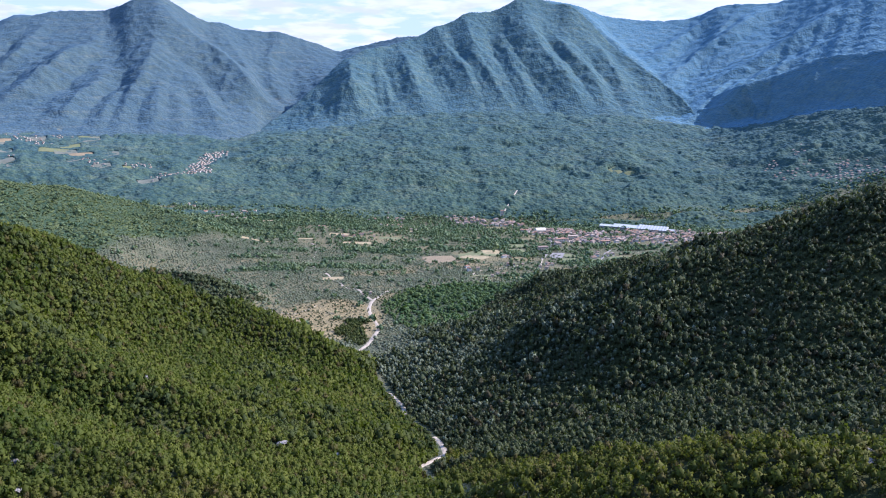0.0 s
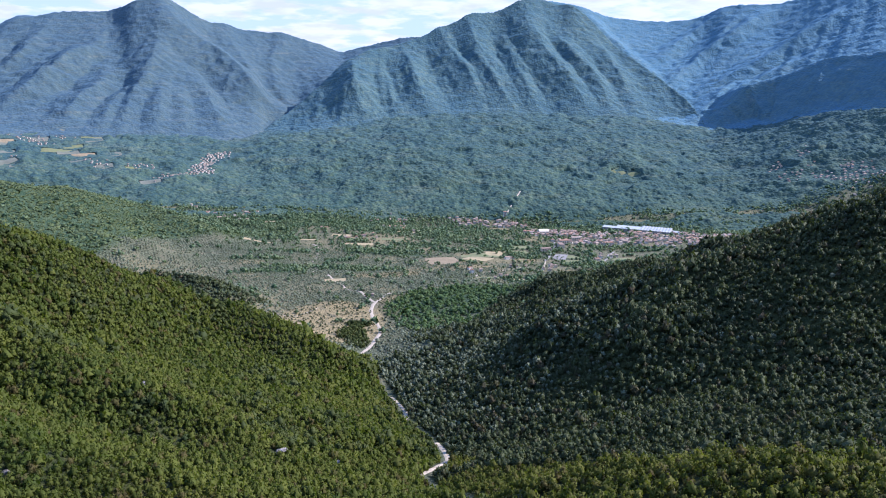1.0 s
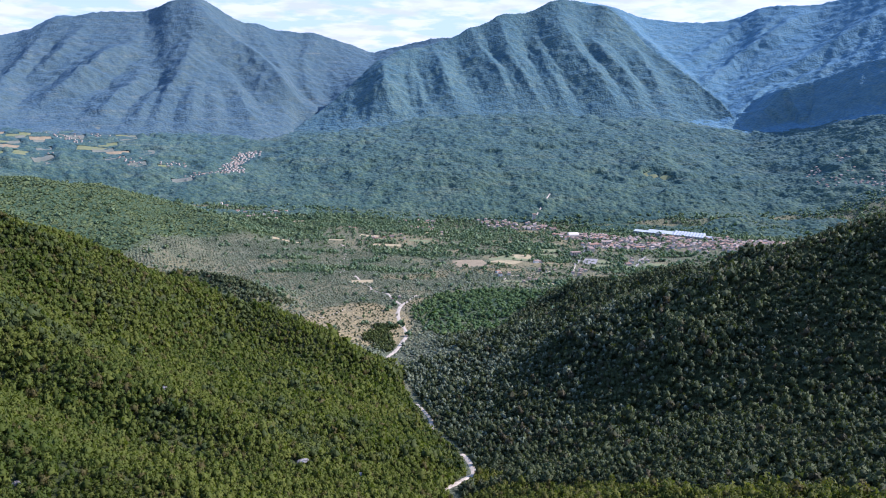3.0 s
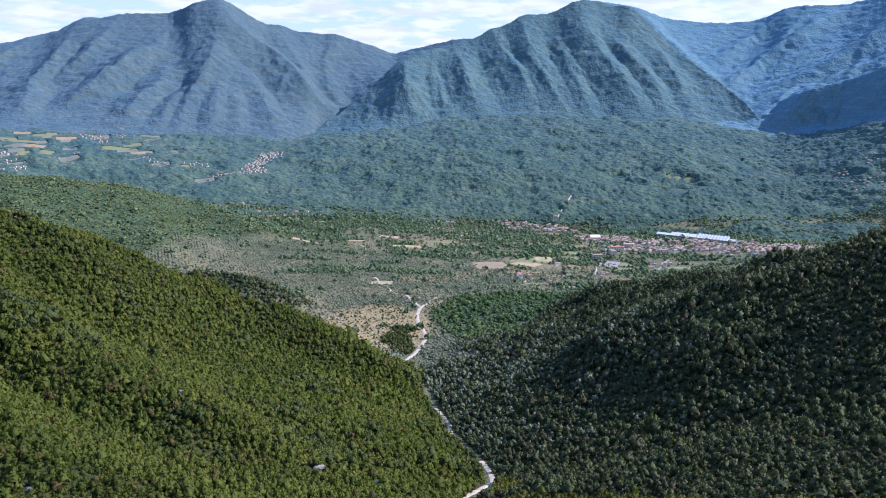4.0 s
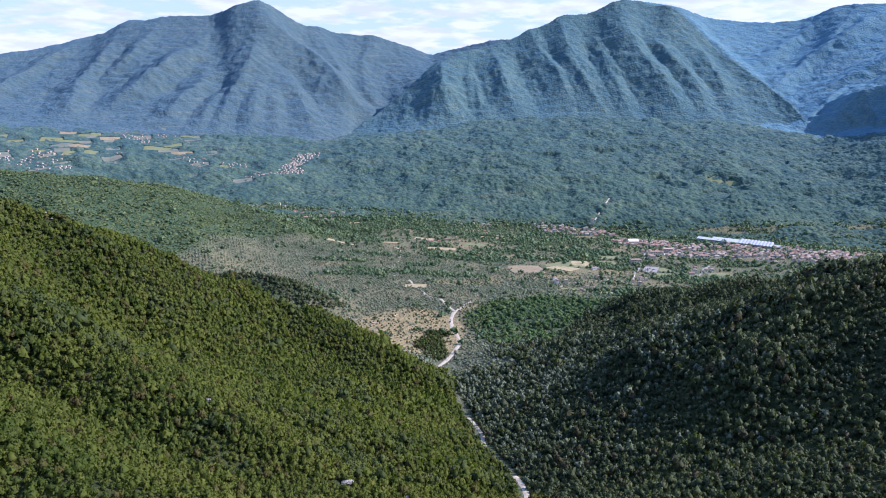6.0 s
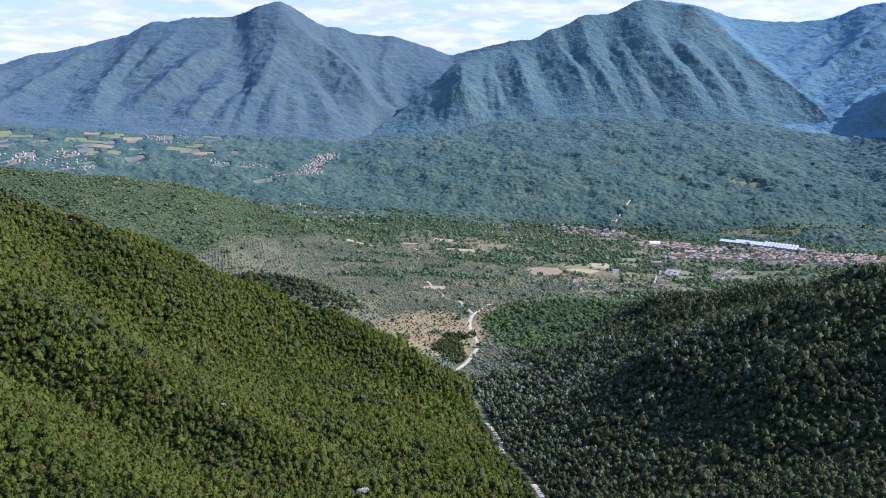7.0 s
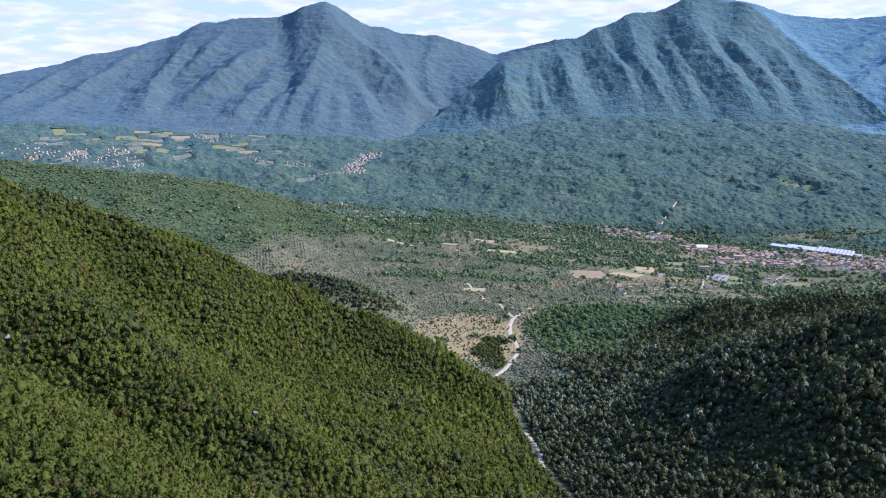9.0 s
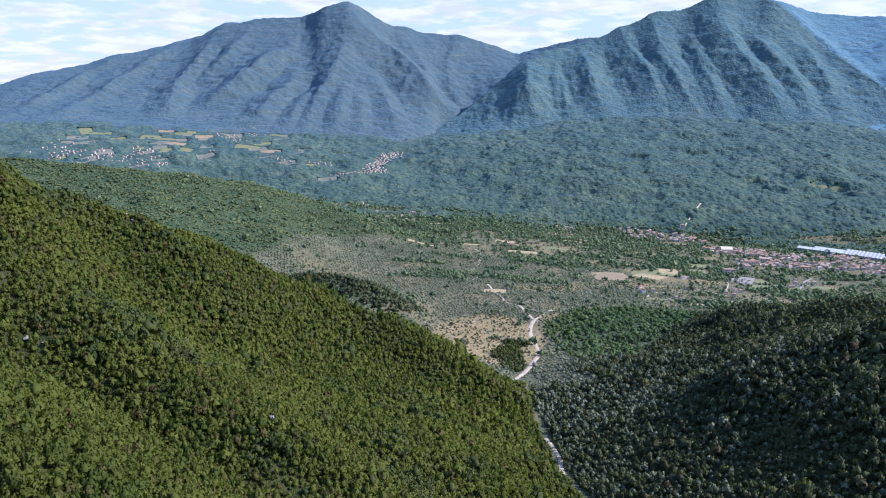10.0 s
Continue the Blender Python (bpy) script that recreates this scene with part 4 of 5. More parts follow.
def plant_holm(y0, y1, gap, shapes, seed):
    x, y, rng = scatter(-100, 430, y0, y1, gap, seed)
    keep = ~left_of_ravine(x, y) & (rng.uniform(0, 1, len(x)) < hill_wood(x, y)) & sight(x, y, 46) & ~near_limit(x, y) & ~on_hump(x, y)
    keep &= (np.abs(x - ravine_x(y)) > 3) & (oval(x, y, *BRIGHT_WOOD) < 0.5) & ~behind(HILL_RIGHT, x, y, 1, 30)
    x, y = thin(rng, keep, x, y)
    grey = rng.uniform(0, 1, len(x)) < np.maximum(0.8 * step(130, 40, np.abs(x - ravine_x(y)) + 26 * fbm(x, y, 60, 2, 19)) * step(440, 560, y), 0.45 * step(210, 90, np.abs(x - ravine_x(y)) + 40 * fbm(x, y, 60, 2, 19)) * step(330, 480, y))
    size = (rng.gamma(9, 0.175, len(x)) + 0.55) * gap / 3.4 * (1 + 0.22 * fbm(x, y, 40, 2, 17))
    plant("holm_oak_wood", x[~grey], y[~grey], size[~grey], HOLM_LEAF, "dark evergreen oak wood on the shaded hillside", rng, shapes, 0.7, "woods", (1.0, 1.6), 40, 0.24, None, 0.06)
    if grey.any():
        plant("wild_olives", x[grey], y[grey], size[grey] * 0.8, OLIVE_LEAF, "grey-green wild olives along the ravine", rng, BUSHES_MID)


def plant_near_hills():
    plant_scrub(100, 210, 2.3, BUSHES_NEAR, 10)
    plant_scrub(210, 330, 2.3, BUSHES, 11)
    plant_scrub(330, 480, 2.7, BUSHES_MID, 12)
    plant_scrub(480, 860, 3.3, SMALL, 13)
    plant_holm(190, 450, 3.4, TREES, 14)
    plant_holm(450, 1000, 3.9, TREES_MID, 15)
    x, y, rng = scatter(-60, 300, 60, 360, 2.5, 16)
    keep = on_hump(x, y) & ~left_of_ravine(x, y) & sight(x, y, 46) & ~near_limit(x, y) & off_rocks(x, y) & (rng.uniform(0, 1, len(x)) < hill_wood(x, y))
    x, y = thin(rng, keep, x, y)
    plant("oak_thicket", x, y, rng.gamma(8, 0.14, len(x)) + 0.45, SUNLIT_OAK_LEAF, "sunlit oak thicket on a rounded spur", rng, BUSHES_NEAR)
    # the hilltop under the flight
    x, y, rng = scatter(-260, 260, -120, 96, 5.0, 18)
    keep = ~near_limit(x, y)
    plant("hilltop_scrub", x[keep], y[keep], rng.gamma(9, 0.26, keep.sum()) + 0.7, OAK_LEAF, "oak scrub on the hilltop", rng, BUSHES_MID)
    # the far sides of the hills
    x, y, rng = scatter(-640, 620, 100, 1000, 8, 17)
    wood = rng.uniform(0, 1, len(x)) < hill_wood(x, y)
    keep = behind(HILL_LEFT, x, y, -1, 26) & wood & (x < -60)
    plant("hill_scrub", x[keep], y[keep], rng.gamma(10, 0.32, keep.sum()) + 0.8, OAK_LEAF, "oak scrub on the back of the hill", rng, SPECKS)
    keep = behind(HILL_RIGHT, x, y, 1, 30) & wood & (x > 100) & (oval(x, y, *BRIGHT_WOOD) < 0.5)
    plant("hill_wood", x[keep], y[keep], rng.gamma(12, 0.3, keep.sum()) + 1.0, HOLM_LEAF, "evergreen wood on the back of the hill", rng, SPECKS)


KNOLL = (-345, 850, 112, 40, 2)


def plant_valley():
    x, y, rng = scatter(-470, -210, 790, 910, 4.6, 25)
    keep = rng.uniform(0, 1, len(x)) < 1.2 * oval(x, y, *KNOLL)
    plant("knoll_wood", x[keep], y[keep], rng.gamma(9, 0.24, keep.sum()) + 0.8, HOLM_LEAF, "dark dense wood on a low knoll", rng, SMALL, 0.6, "woods", (0.9, 1.3))
    x, y, rng = scatter(-130, -60, 670, 790, 3.2, 26)
    keep = (rng.uniform(0, 1, len(x)) < 1.3 * oval(x, y, -98, 728, 20, 44, 12, 0.6)) & (x < np.interp(y, (670, 736, 790), (-82, -75, -86)))
    plant("trackside_thicket", x[keep], y[keep], rng.gamma(8, 0.2, keep.sum()) + 0.6, SCRUB_LEAF, "dark green thicket beside the gravel track", rng, BUSHES, 0.65, "woods", (1.0, 1.5))
    x, y, rng = scatter(-900, 1250, 640, 1960, 7.2, 21)
    w = np.zeros(len(x))
    for o in WOODS:
        w = np.maximum(w, oval(x, y, *o))
    hedge = np.maximum(step(-0.12, 0.12, fbm(x, y, 55, 3, 23) - 0.12) * step(1180, 1440, y + 0.5 * x) * 0.85, 0.10 + 0.5 * step(1520, 1680, y))
    border = step(0.10, 0.04, parcels(x, y)[2]) * np.where(parcels(x, y)[1] > 0.45, 0.7, 0.12) * step(700, 760, y) * (w < 0.3)
    w = np.maximum(w, border)
    keep = (rng.uniform(0, 1, len(x)) < np.maximum(w, hedge * np.where(y + 0.5 * x > 1180, 1 - 0.9 * step(0.2, 0.5, dry(x, y)), 0))) & sight(x, y) & (oval(x, y, *KNOLL) < 0.5)
    x, y = thin(rng, keep & (off_fields(x, y) | (rng.uniform(0, 1, len(x)) < 0.04)) & ((town(x, y) < 0.5) | (rng.uniform(0, 1, len(x)) < 0.42)), x, y)
    copse = np.maximum(oval(x, y, *BRIGHT_WOOD), oval(x, y, 70, 960, 70, 45, 20)) > 0.3
    plant("copse", x[copse], y[copse], rng.gamma(8, 0.36, copse.sum()) + 0.7, COPSE_LEAF, "bright green broadleaf copse beside the lane", rng, BUSHES_MID, 0.6, "woods", (0.7, 1.1), 60, 0.26, None, 0.3)
    x, y = x[~copse], y[~copse]
    plant("valley_wood", x, y, (rng.gamma(6, 0.5, len(x)) + 0.9) * np.where(rng.uniform(0, 1, len(x)) < 0.2, 0.55, 1.0), WOOD_LEAF, "green broadleaf copses between fields and lanes", rng, SMALL, 0.6, "woods", (0.8, 1.2))
    x, y, rng = scatter(-640, 260, 600, 1560, 5.4, 22, 0.16)
    w = woods(x, y)
    keep = (w < 0.4) & sight(x, y) & (rng.uniform(0, 1, len(x)) < (0.9 - 0.75 * step(1200, 1330, y + 0.55 * (x + 40))) * (1 - 0.25 * step(0.3, 0.8, dry(x, y))))
    one, two, edge = parcels(x, y)
    keep &= rng.uniform(0, 1, len(x)) < np.where(one > 0.74, 0.7, np.where(two < 0.3, 0.75, 1.0)) * step(0.0, 0.06, edge)
    keep &= ((np.abs(x - ravine_x(y)) > 5) | (y > 950)) & off_fields(x, y)
    x, y = thin(rng, keep, x, y)
    arid = dry(x, y) > 0.55
    plant("olive_grove", x[~arid], y[~arid], rng.gamma(12, 0.13, (~arid).sum()) + 0.65, OLIVE_LEAF, "grey-green olive trees planted over dry grass", rng, SMALL, 0.6, "olive grove", (0.7, 0.95), 60, 0.26, None, 0.45)
    plant("terrace_olives", x[arid], y[arid], rng.gamma(10, 0.12, arid.sum()) + 0.35, TERRACE_LEAF, "small dark olive trees in rows on a dry tan slope", rng, SMALL, 0.6, "olive grove", (0.8, 1.1), 60, 0.26, None, 0.15)
    x, y, rng = scatter(-1500, -330, 880, 1900, 7.5, 24)
    keep = (rng.uniform(0, 1, len(x)) < upland_wood(x, y)) & sight(x, y) & off_fields(x, y)
    x, y = thin(rng, keep, x, y)
    plant("upland_wood", x, y, rng.gamma(9, 0.32, len(x)) + 0.8, UPLAND_LEAF, "dense low woodland on a gentle upland", rng, SPECKS, 0.3, "woods", (0.5, 0.8), 140, 0.2, None, 0.5)


def plant_far_slopes():
    """The unbroken woods between the plain and the mountains, crown beside crown."""
    x, y, faces = polar_grid(np.arange(-46, 36, 0.11), np.arange(1880, 3060, 4.6), 0.0, 0.0)
    w = woods(x, y) * (town(x, y) < 0.5) * off_fields(x, y) * step(1885, 1975, np.hypot(x, y) + 25 * fbm(x, y, 60, 2, 317))
    land, lift_l, lift_m, lift_r = ground_z(x, y), left_z(x, y), main_z(x, y), right_z(x, y)
    keep = ((w > 0.08) & (np.maximum.reduce([lift_l, lift_m, lift_r]) < land + 11))[faces].all(1)
    lift, tone = canopy(x, y, 10.0, 311)
    clump = fbm(x, y, 34, 3, 315)
    z = land + w * (0.15 + 0.85 * open_ground(x, y)) * (2.5 + 8.0 * lift + 5.0 * clump) - 0.3
    tone = np.clip(0.75 * tone + 0.25 * (clump + 0.5), 0, 1)
    used = np.zeros(len(x), bool)
    used[faces[keep]] = True
    v, f = drop_loose(np.stack([x, y, z], -1), faces[keep])
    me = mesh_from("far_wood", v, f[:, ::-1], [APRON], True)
    point_value(me, "tone", tone[used])
    tagged(new("far_wood", me), "woods over the foot of the mountains, blue-green with haze", "woods", kind="stuff")


plant_near_hills()
plant_valley()
plant_far_slopes()


def part(name, verts, faces, mat, parent, label=""):
    ob = new(name, mesh_from(name, verts, faces, [mat]) if not isinstance(verts, bpy.types.Mesh) else verts)
    ob.parent = parent
    return tagged(ob, label) if label else ob


def trunk_mesh(name, height, radius):
    """A tapered, slightly bent trunk with three limbs."""
    rng = np.random.default_rng(5)
    vs, fs = [], []

    def limb(a, b, ra, rb):
        a, b = np.array(a, float), np.array(b, float)
        o = len(vs)
        for p, r in ((a, ra), ((a + b) / 2 + rng.normal(0, 0.08, 3), (ra + rb) / 2), (b, rb)):
            for k in range(6):
                vs.append((p[0] + r * math.cos(k * math.pi / 3), p[1] + r * math.sin(k * math.pi / 3), p[2]))
        for j in range(2):
            for k in range(6):
                fs.append((o + j * 6 + k, o + j * 6 + (k + 1) % 6, o + j * 6 + 6 + (k + 1) % 6, o + j * 6 + 6 + k))

    limb((0, 0, -0.4), (0.1, 0, height * 0.6), radius, radius * 0.6)
    for a in (0.3, 2.4, 4.5):
        limb((0.1, 0, height * 0.5), (math.cos(a) * height * 0.35, math.sin(a) * height * 0.35, height), radius * 0.5, radius * 0.15)
    return mesh_from(name, vs, fs, [BARK])


def single_trees():
    x, y, rng = scatter(-120, 150, 90, 215, 2.5, 41)
    keep = near_limit(x, y) & (np.hypot(x, y) > 95) & sight(x, y, 44)
    keep &= off_rocks(x, y)
    x, y = thin(rng, keep, x, y)
    order = np.argsort(np.hypot(x, y - 30))
    pick = order[:300]
    rest = order[300:]
    plant("oak_thicket", x[rest], y[rest], rng.gamma(8, 0.14, len(rest)) + 0.45, SUNLIT_OAK_LEAF, "sunlit oak thicket on the lower slopes", rng, BUSHES_NEAR)
    trunk = trunk_mesh("trunk", 1.6, 0.13)
    crowns = []
    for k in range(6):
        v, t, nv = crown_shape(rng, 320, 0.105, 1, 1.0, 11)
        me = mesh_from("crown", v + (0, 0, 1.35), t, [SUNLIT_OAK_LEAF], True)
        soft_normals(me, nv)
        point_value(me, "tint", np.full(len(v), 0.12 + 0.13 * k))
        crowns.append(me)
    for k, i in enumerate(pick):
        ob = tagged(new("oak_tree"), "small bushy oak tree in sunlit green leaf", "tree", "oaks on the near slopes")
        s = 0.6 + rng.gamma(8, 0.15)
        ob.matrix_world = pose(x[i], y[i], float(ground_z(x[i], y[i])) - 0.2, 0, 0, rng.uniform(0, 360)) @ Matrix.Diagonal((s, s, s * rng.uniform(0.85, 1.15), 1))
        part("trunk", trunk, None, BARK, ob)
        part("crown", crowns[k % 6], None, SUNLIT_OAK_LEAF, ob)


single_trees()


# ---- tracks ----
def ribbon(name, points, width, mat, label, kind="structure", lift=0.3, edge=0.08):
    """A track laid on the land along a line of places, uneven at its edges."""
    pts = np.array(points, float)
    run = np.concatenate([[0], np.cumsum(np.hypot(*np.diff(pts, axis=0).T))])
    s = np.arange(0, run[-1], 3.0)
    x, y = np.interp(s, run, pts[:, 0]), np.interp(s, run, pts[:, 1])
    for k in range(3):
        x[1:-1], y[1:-1] = (x[:-2] + 2 * x[1:-1] + x[2:]) / 4, (y[:-2] + 2 * y[1:-1] + y[2:]) / 4
    tx, ty = np.gradient(x), np.gradient(y)
    n = np.hypot(tx, ty)
    nx, ny = ty / n, -tx / n
    rng = np.random.default_rng(len(s))
    vs = []
    cols = (-1, -0.4, 0.4, 1)
    for c in cols:
        w = width / 2 * c * (1 + (rng.normal(0, edge, len(s)) if abs(c) == 1 else 0))
        px, py = x + nx * w, y + ny * w
        vs.append(np.stack([px, py, np.maximum(ground_z(px, py), ground_z(x, y)) + lift - (0.4 if abs(c) == 1 else 0)], -1))
    v = np.stack(vs, 1).reshape(-1, 3)
    q = (np.arange(len(s) - 1)[:, None] * 4 + np.arange(3)).ravel()
    me = mesh_from(name, v, np.stack([q, q + 1, q + 5, q + 4], -1), [mat], True)
    return tagged(new(name, me), label, "track", kind=kind)


ribbon("track", [(-22, 300), (-12, 321), (3, 351), (0, 372), (-5, 388)], 3.4, GRAVEL, "pale gravel track along the bottom of the ravine")
ribbon("track", [(-24, 438), (-26, 446), (-28, 470), (-38, 501), (-42, 512)], 3.4, GRAVEL, "pale gravel track along the bottom of the ravine")
ribbon("track", [(-84, 630), (-81, 659), (-76, 688), (-71, 736), (-76, 768), (-86, 799), (-92, 835), (-92, 871), (-87, 888), (-82, 912), (-74, 935)], 5.0, GRAVEL, "pale gravel track leaving the ravine for the plain", edge=0.16)
ribbon("track", [(-92, 877), (-105, 904), (-118, 942), (-129, 953), (-143, 967), (-151, 990), (-163, 1013), (-178, 1055), (-188, 1081)], 4.2, GRAVEL, "pale farm lane through olive groves", edge=0.2)
ribbon("track", [(-219, 1112), (-216, 1145), (-229, 1180), (-240, 1198), (-243, 1287), (-256, 1374), (-270, 1428), (-286, 1449)], 4.5, GRAVEL, "pale farm lane between hedges", edge=0.2)
ribbon("track", [(-216, 817), (-178, 802), (-159, 847)], 1.6, GRAVEL, "faint path over a dry terraced slope", edge=0.3)
ribbon("track", [(51, 1129), (53, 1100), (53, 1064)], 4.5, GRAVEL, "pale lane at the edge of an olive grove")

# ---- houses ----
def box(x0, x1, y0, y1, z0, z1):
    v = [(x, y, z) for z in (z0, z1) for x, y in ((x0, y0), (x1, y0), (x1, y1), (x0, y1))]
    f = [(0, 3, 2, 1), (4, 5, 6, 7), (0, 1, 5, 4), (1, 2, 6, 5), (2, 3, 7, 6), (3, 0, 4, 7)]
    return v, f


def house(w, d, h, hip, windows=True):
    """A plastered house with a tiled roof on projecting eaves."""
    ob = new("house")
    v, f = box(-w / 2, w / 2, -d / 2, d / 2, -3, h)
    part("wall", v, f, PLASTER, ob)
    e, rise = 0.5, d * 0.20
    inset = w * 0.28 if hip else 0
    v = [(-w / 2 - e, -d / 2 - e, h), (w / 2 + e, -d / 2 - e, h), (w / 2 + e, d / 2 + e, h), (-w / 2 - e, d / 2 + e, h),
         (-w / 2 - e, -d / 2 - e, h + 0.25), (w / 2 + e, -d / 2 - e, h + 0.25), (w / 2 + e, d / 2 + e, h + 0.25), (-w / 2 - e, d / 2 + e, h + 0.25),
         (-w / 2 - e + inset, 0, h + 0.25 + rise), (w / 2 + e - inset, 0, h + 0.25 + rise)]
    f = [(0, 3, 2, 1), (0, 1, 5, 4), (1, 2, 6, 5), (2, 3, 7, 6), (3, 0, 4, 7), (4, 5, 9, 8), (6, 7, 8, 9), (5, 6, 9, 9), (7, 4, 8, 8)]
    roof_bm = bmesh.new()
    bv = [roof_bm.verts.new(p) for p in v]
    for q in f:
        roof_bm.faces.new([bv[i] for i in dict.fromkeys(q)])
    me = bpy.data.meshes.new("roof")
    roof_bm.to_mesh(me)
    roof_bm.free()
    me.materials.append(TILES)
    part("roof", me, None, TILES, ob)
    if windows:
        v, f = box(w * 0.22, w * 0.22 + 0.7, -0.35, 0.35, h + rise * 0.5, h + rise + 1.1)
        part("chimney", v, f, PLASTER, ob)
        for k, (cx, cz) in enumerate(((-w * 0.25, h * 0.72), (w * 0.25, h * 0.72), (w * 0.25, h * 0.28))):
            v, f = box(cx - 0.6, cx + 0.6, -d / 2 - 0.05, -d / 2 + 0.1, cz - 0.8, cz + 0.7)
            part("window", v, f, PANE, ob)
        v, f = box(-w * 0.25 - 0.6, -w * 0.25 + 0.6, -d / 2 - 0.06, -d / 2 + 0.1, 0, 2.2)
        part("door", v, f, SHUTTER, ob)
    return ob


def put_houses(makers, places, label, group):
    """Copies of a few house forms at (x, y, turn)."""
    for k, (x, y, turn) in enumerate(places):
        ob = makers[k % len(makers)]
        m = pose(x, y, float(ground_z(x, y)) + 0.2, 0, 0, turn) @ Matrix.Scale(0.72 + 0.25 * (k * 7 % 11) / 11, 4)
        if k < len(makers):
            ob.matrix_world = m
        else:
            ob = copy_thing(ob, m)
        tagged(ob, label, "house", group)


def town_places(x0, x1, y0, y1, gap, mask, seed, limit, axis=8):
    x, y, rng = scatter(x0, x1, y0, y1, gap, seed)
    keep = rng.uniform(0, 1, len(x)) < mask(x, y)
    x, y = x[keep], y[keep]
    pick = rng.permutation(len(x))[:limit]
    return [(x[i], y[i], axis + 90 * rng.integers(0, 4) + rng.normal(0, 9)) for i in pick]


def kinds(windows):
    return [house(9, 7.5, 5.8, True, windows), house(11, 7.5, 6.0, False, windows), house(8, 7, 7.6, True, windows), house(12.5, 8.5, 5.2, False, windows), house(8, 7.5, 8.0, False, windows)]


def around(points, count, spread, seed, axis=8):
    """House places strewn about a few points, none nearer than 11 m to another."""
    rng = np.random.default_rng(seed)
    found = []
    for attempt in range(count * 30):
        px, py = points[rng.integers(0, len(points))]
        x, y = px + rng.normal(0, spread), py + rng.normal(0, spread)
        if all(math.hypot(x - a, y - b) > 9.5 for a, b, c in found):
            found.append((x, y, axis + 90 * rng.integers(0, 4) + rng.normal(0, 10)))
        if len(found) == count:
            break
    return found


FORMS = kinds(True)
put_houses(FORMS, town_places(0, 720, 1330, 1950, 12.0, lambda x, y: town(x, y) * (0.35 + 0.65 * step(-0.25, 0.1, fbm(x, y, 60, 2, 57))), 51, 700)[:205], "plastered town house with a faded terracotta roof", "town houses")


def more_houses(places, label, group):
    for k, (x, y, turn) in enumerate(places):
        tagged(copy_thing(FORMS[k % 5], pose(x, y, float(ground_z(x, y)) + 0.2, 0, 0, turn) @ Matrix.Scale(0.7 + 0.3 * (k * 5 % 9) / 9, 4)), label, "house", group)


more_houses(around([(-692, 1915), (-632, 1856), (-577, 1811), (-563, 1870), (-536, 1862), (-551, 1782), (-542, 1910)], 26, 16, 61), "hamlet house with a terracotta roof among trees", "hamlet houses")
more_houses(around([(-149, 1900), (-119, 1885), (-127, 1760), (-88, 1716), (-192, 1880)], 22, 18, 62), "pale country house among gardens and trees", "country houses")
more_houses(around([(-235, 1516), (-196, 1554), (-182, 1599), (-304, 1660)], 9, 16, 63), "pale farmhouse between fields and hedges", "country houses")
more_houses(around([(130, 1290), (109, 1191), (132, 1225), (147, 1184), (172, 1160), (84, 1102), (49, 1130), (190, 1210), (300, 1300), (322, 1350)], 22, 14, 64), "country house with a tiled roof beside fields", "country houses")
for x, y in ((-98, 912), (-106, 900), (-335, 1215), (-322, 1222)):
    hut = copy_thing(FORMS[1], pose(x, y, float(ground_z(x, y)) + 0.2, 0, 0, 20 + x) @ Matrix.Scale(0.5, 4))
    tagged(hut, "small stone farm building among olive trees", "house", "farm buildings")


def joined_houses(name, places, label, scale):
    """A far settlement as one mesh of walled and tiled houses, each its own size."""
    rng = np.random.default_rng(len(places))
    vs, fs, mats = [], [], []
    for x, y, turn in places:
        z = float(max(ground_z(x, y), left_z(np.array(x), np.array(y)), main_z(np.array(x), np.array(y)), right_z(np.array(x), np.array(y))))
        w, d, h = rng.uniform(9, 15) * scale, rng.uniform(8, 11) * scale, rng.uniform(5, 8.5) * scale
        c, s = math.cos(radians(turn)), math.sin(radians(turn))
        wall, wf = box(-w / 2, w / 2, -d / 2, d / 2, -4, h)
        e = 0.5
        roof = [(-w / 2 - e, -d / 2 - e, h), (w / 2 + e, -d / 2 - e, h), (w / 2 + e, d / 2 + e, h), (-w / 2 - e, d / 2 + e, h), (-w * 0.3, 0, h + d * 0.24), (w * 0.3, 0, h + d * 0.24)]
        rf = [(0, 1, 5, 4), (2, 3, 4, 5), (1, 2, 5), (3, 0, 4)]
        for vv, ff, m in ((wall, wf, 0), (roof, rf, 1)):
            o = len(vs)
            vs += [(x + a * c - b * s, y + a * s + b * c, z + k) for a, b, k in vv]
            fs += [tuple(o + i for i in q) for q in ff]
            mats += [m] * len(ff)
    me = bpy.data.meshes.new(name)
    me.from_pydata(vs, [], fs)
    me.materials.append(FAR_PLASTER)
    me.materials.append(FAR_TILES)
    me.polygons.foreach_set("material_index", mats)
    me.update()
    return tagged(new(name, me), label, "houses", kind="stuff")


joined_houses("town_houses", town_places(0, 720, 1330, 1950, 12.0, lambda x, y: town(x, y) * (0.35 + 0.65 * step(-0.25, 0.1, fbm(x, y, 60, 2, 57))), 51, 700)[205:], "closely packed plastered town houses with faded roofs", 0.68)
joined_houses("village_houses", around(VILLAGE, 95, 11, 71, 60), "pale hill village packed along a slope", 0.54)
joined_houses("valley_houses", around(ROADSIDE, 40, 14, 72), "pale houses scattered among valley woods", 0.5)
joined_houses("valley_houses", around(UPPER, 44, 17, 73), "pale houses below a mountain's foot", 0.5)
joined_houses("valley_houses", around(WESTERN, 120, 26, 74), "pale houses of a spread-out valley town", 0.55)
joined_houses("valley_houses", around(EASTERN, 130, 24, 75), "pale houses of a distant valley town", 0.55)


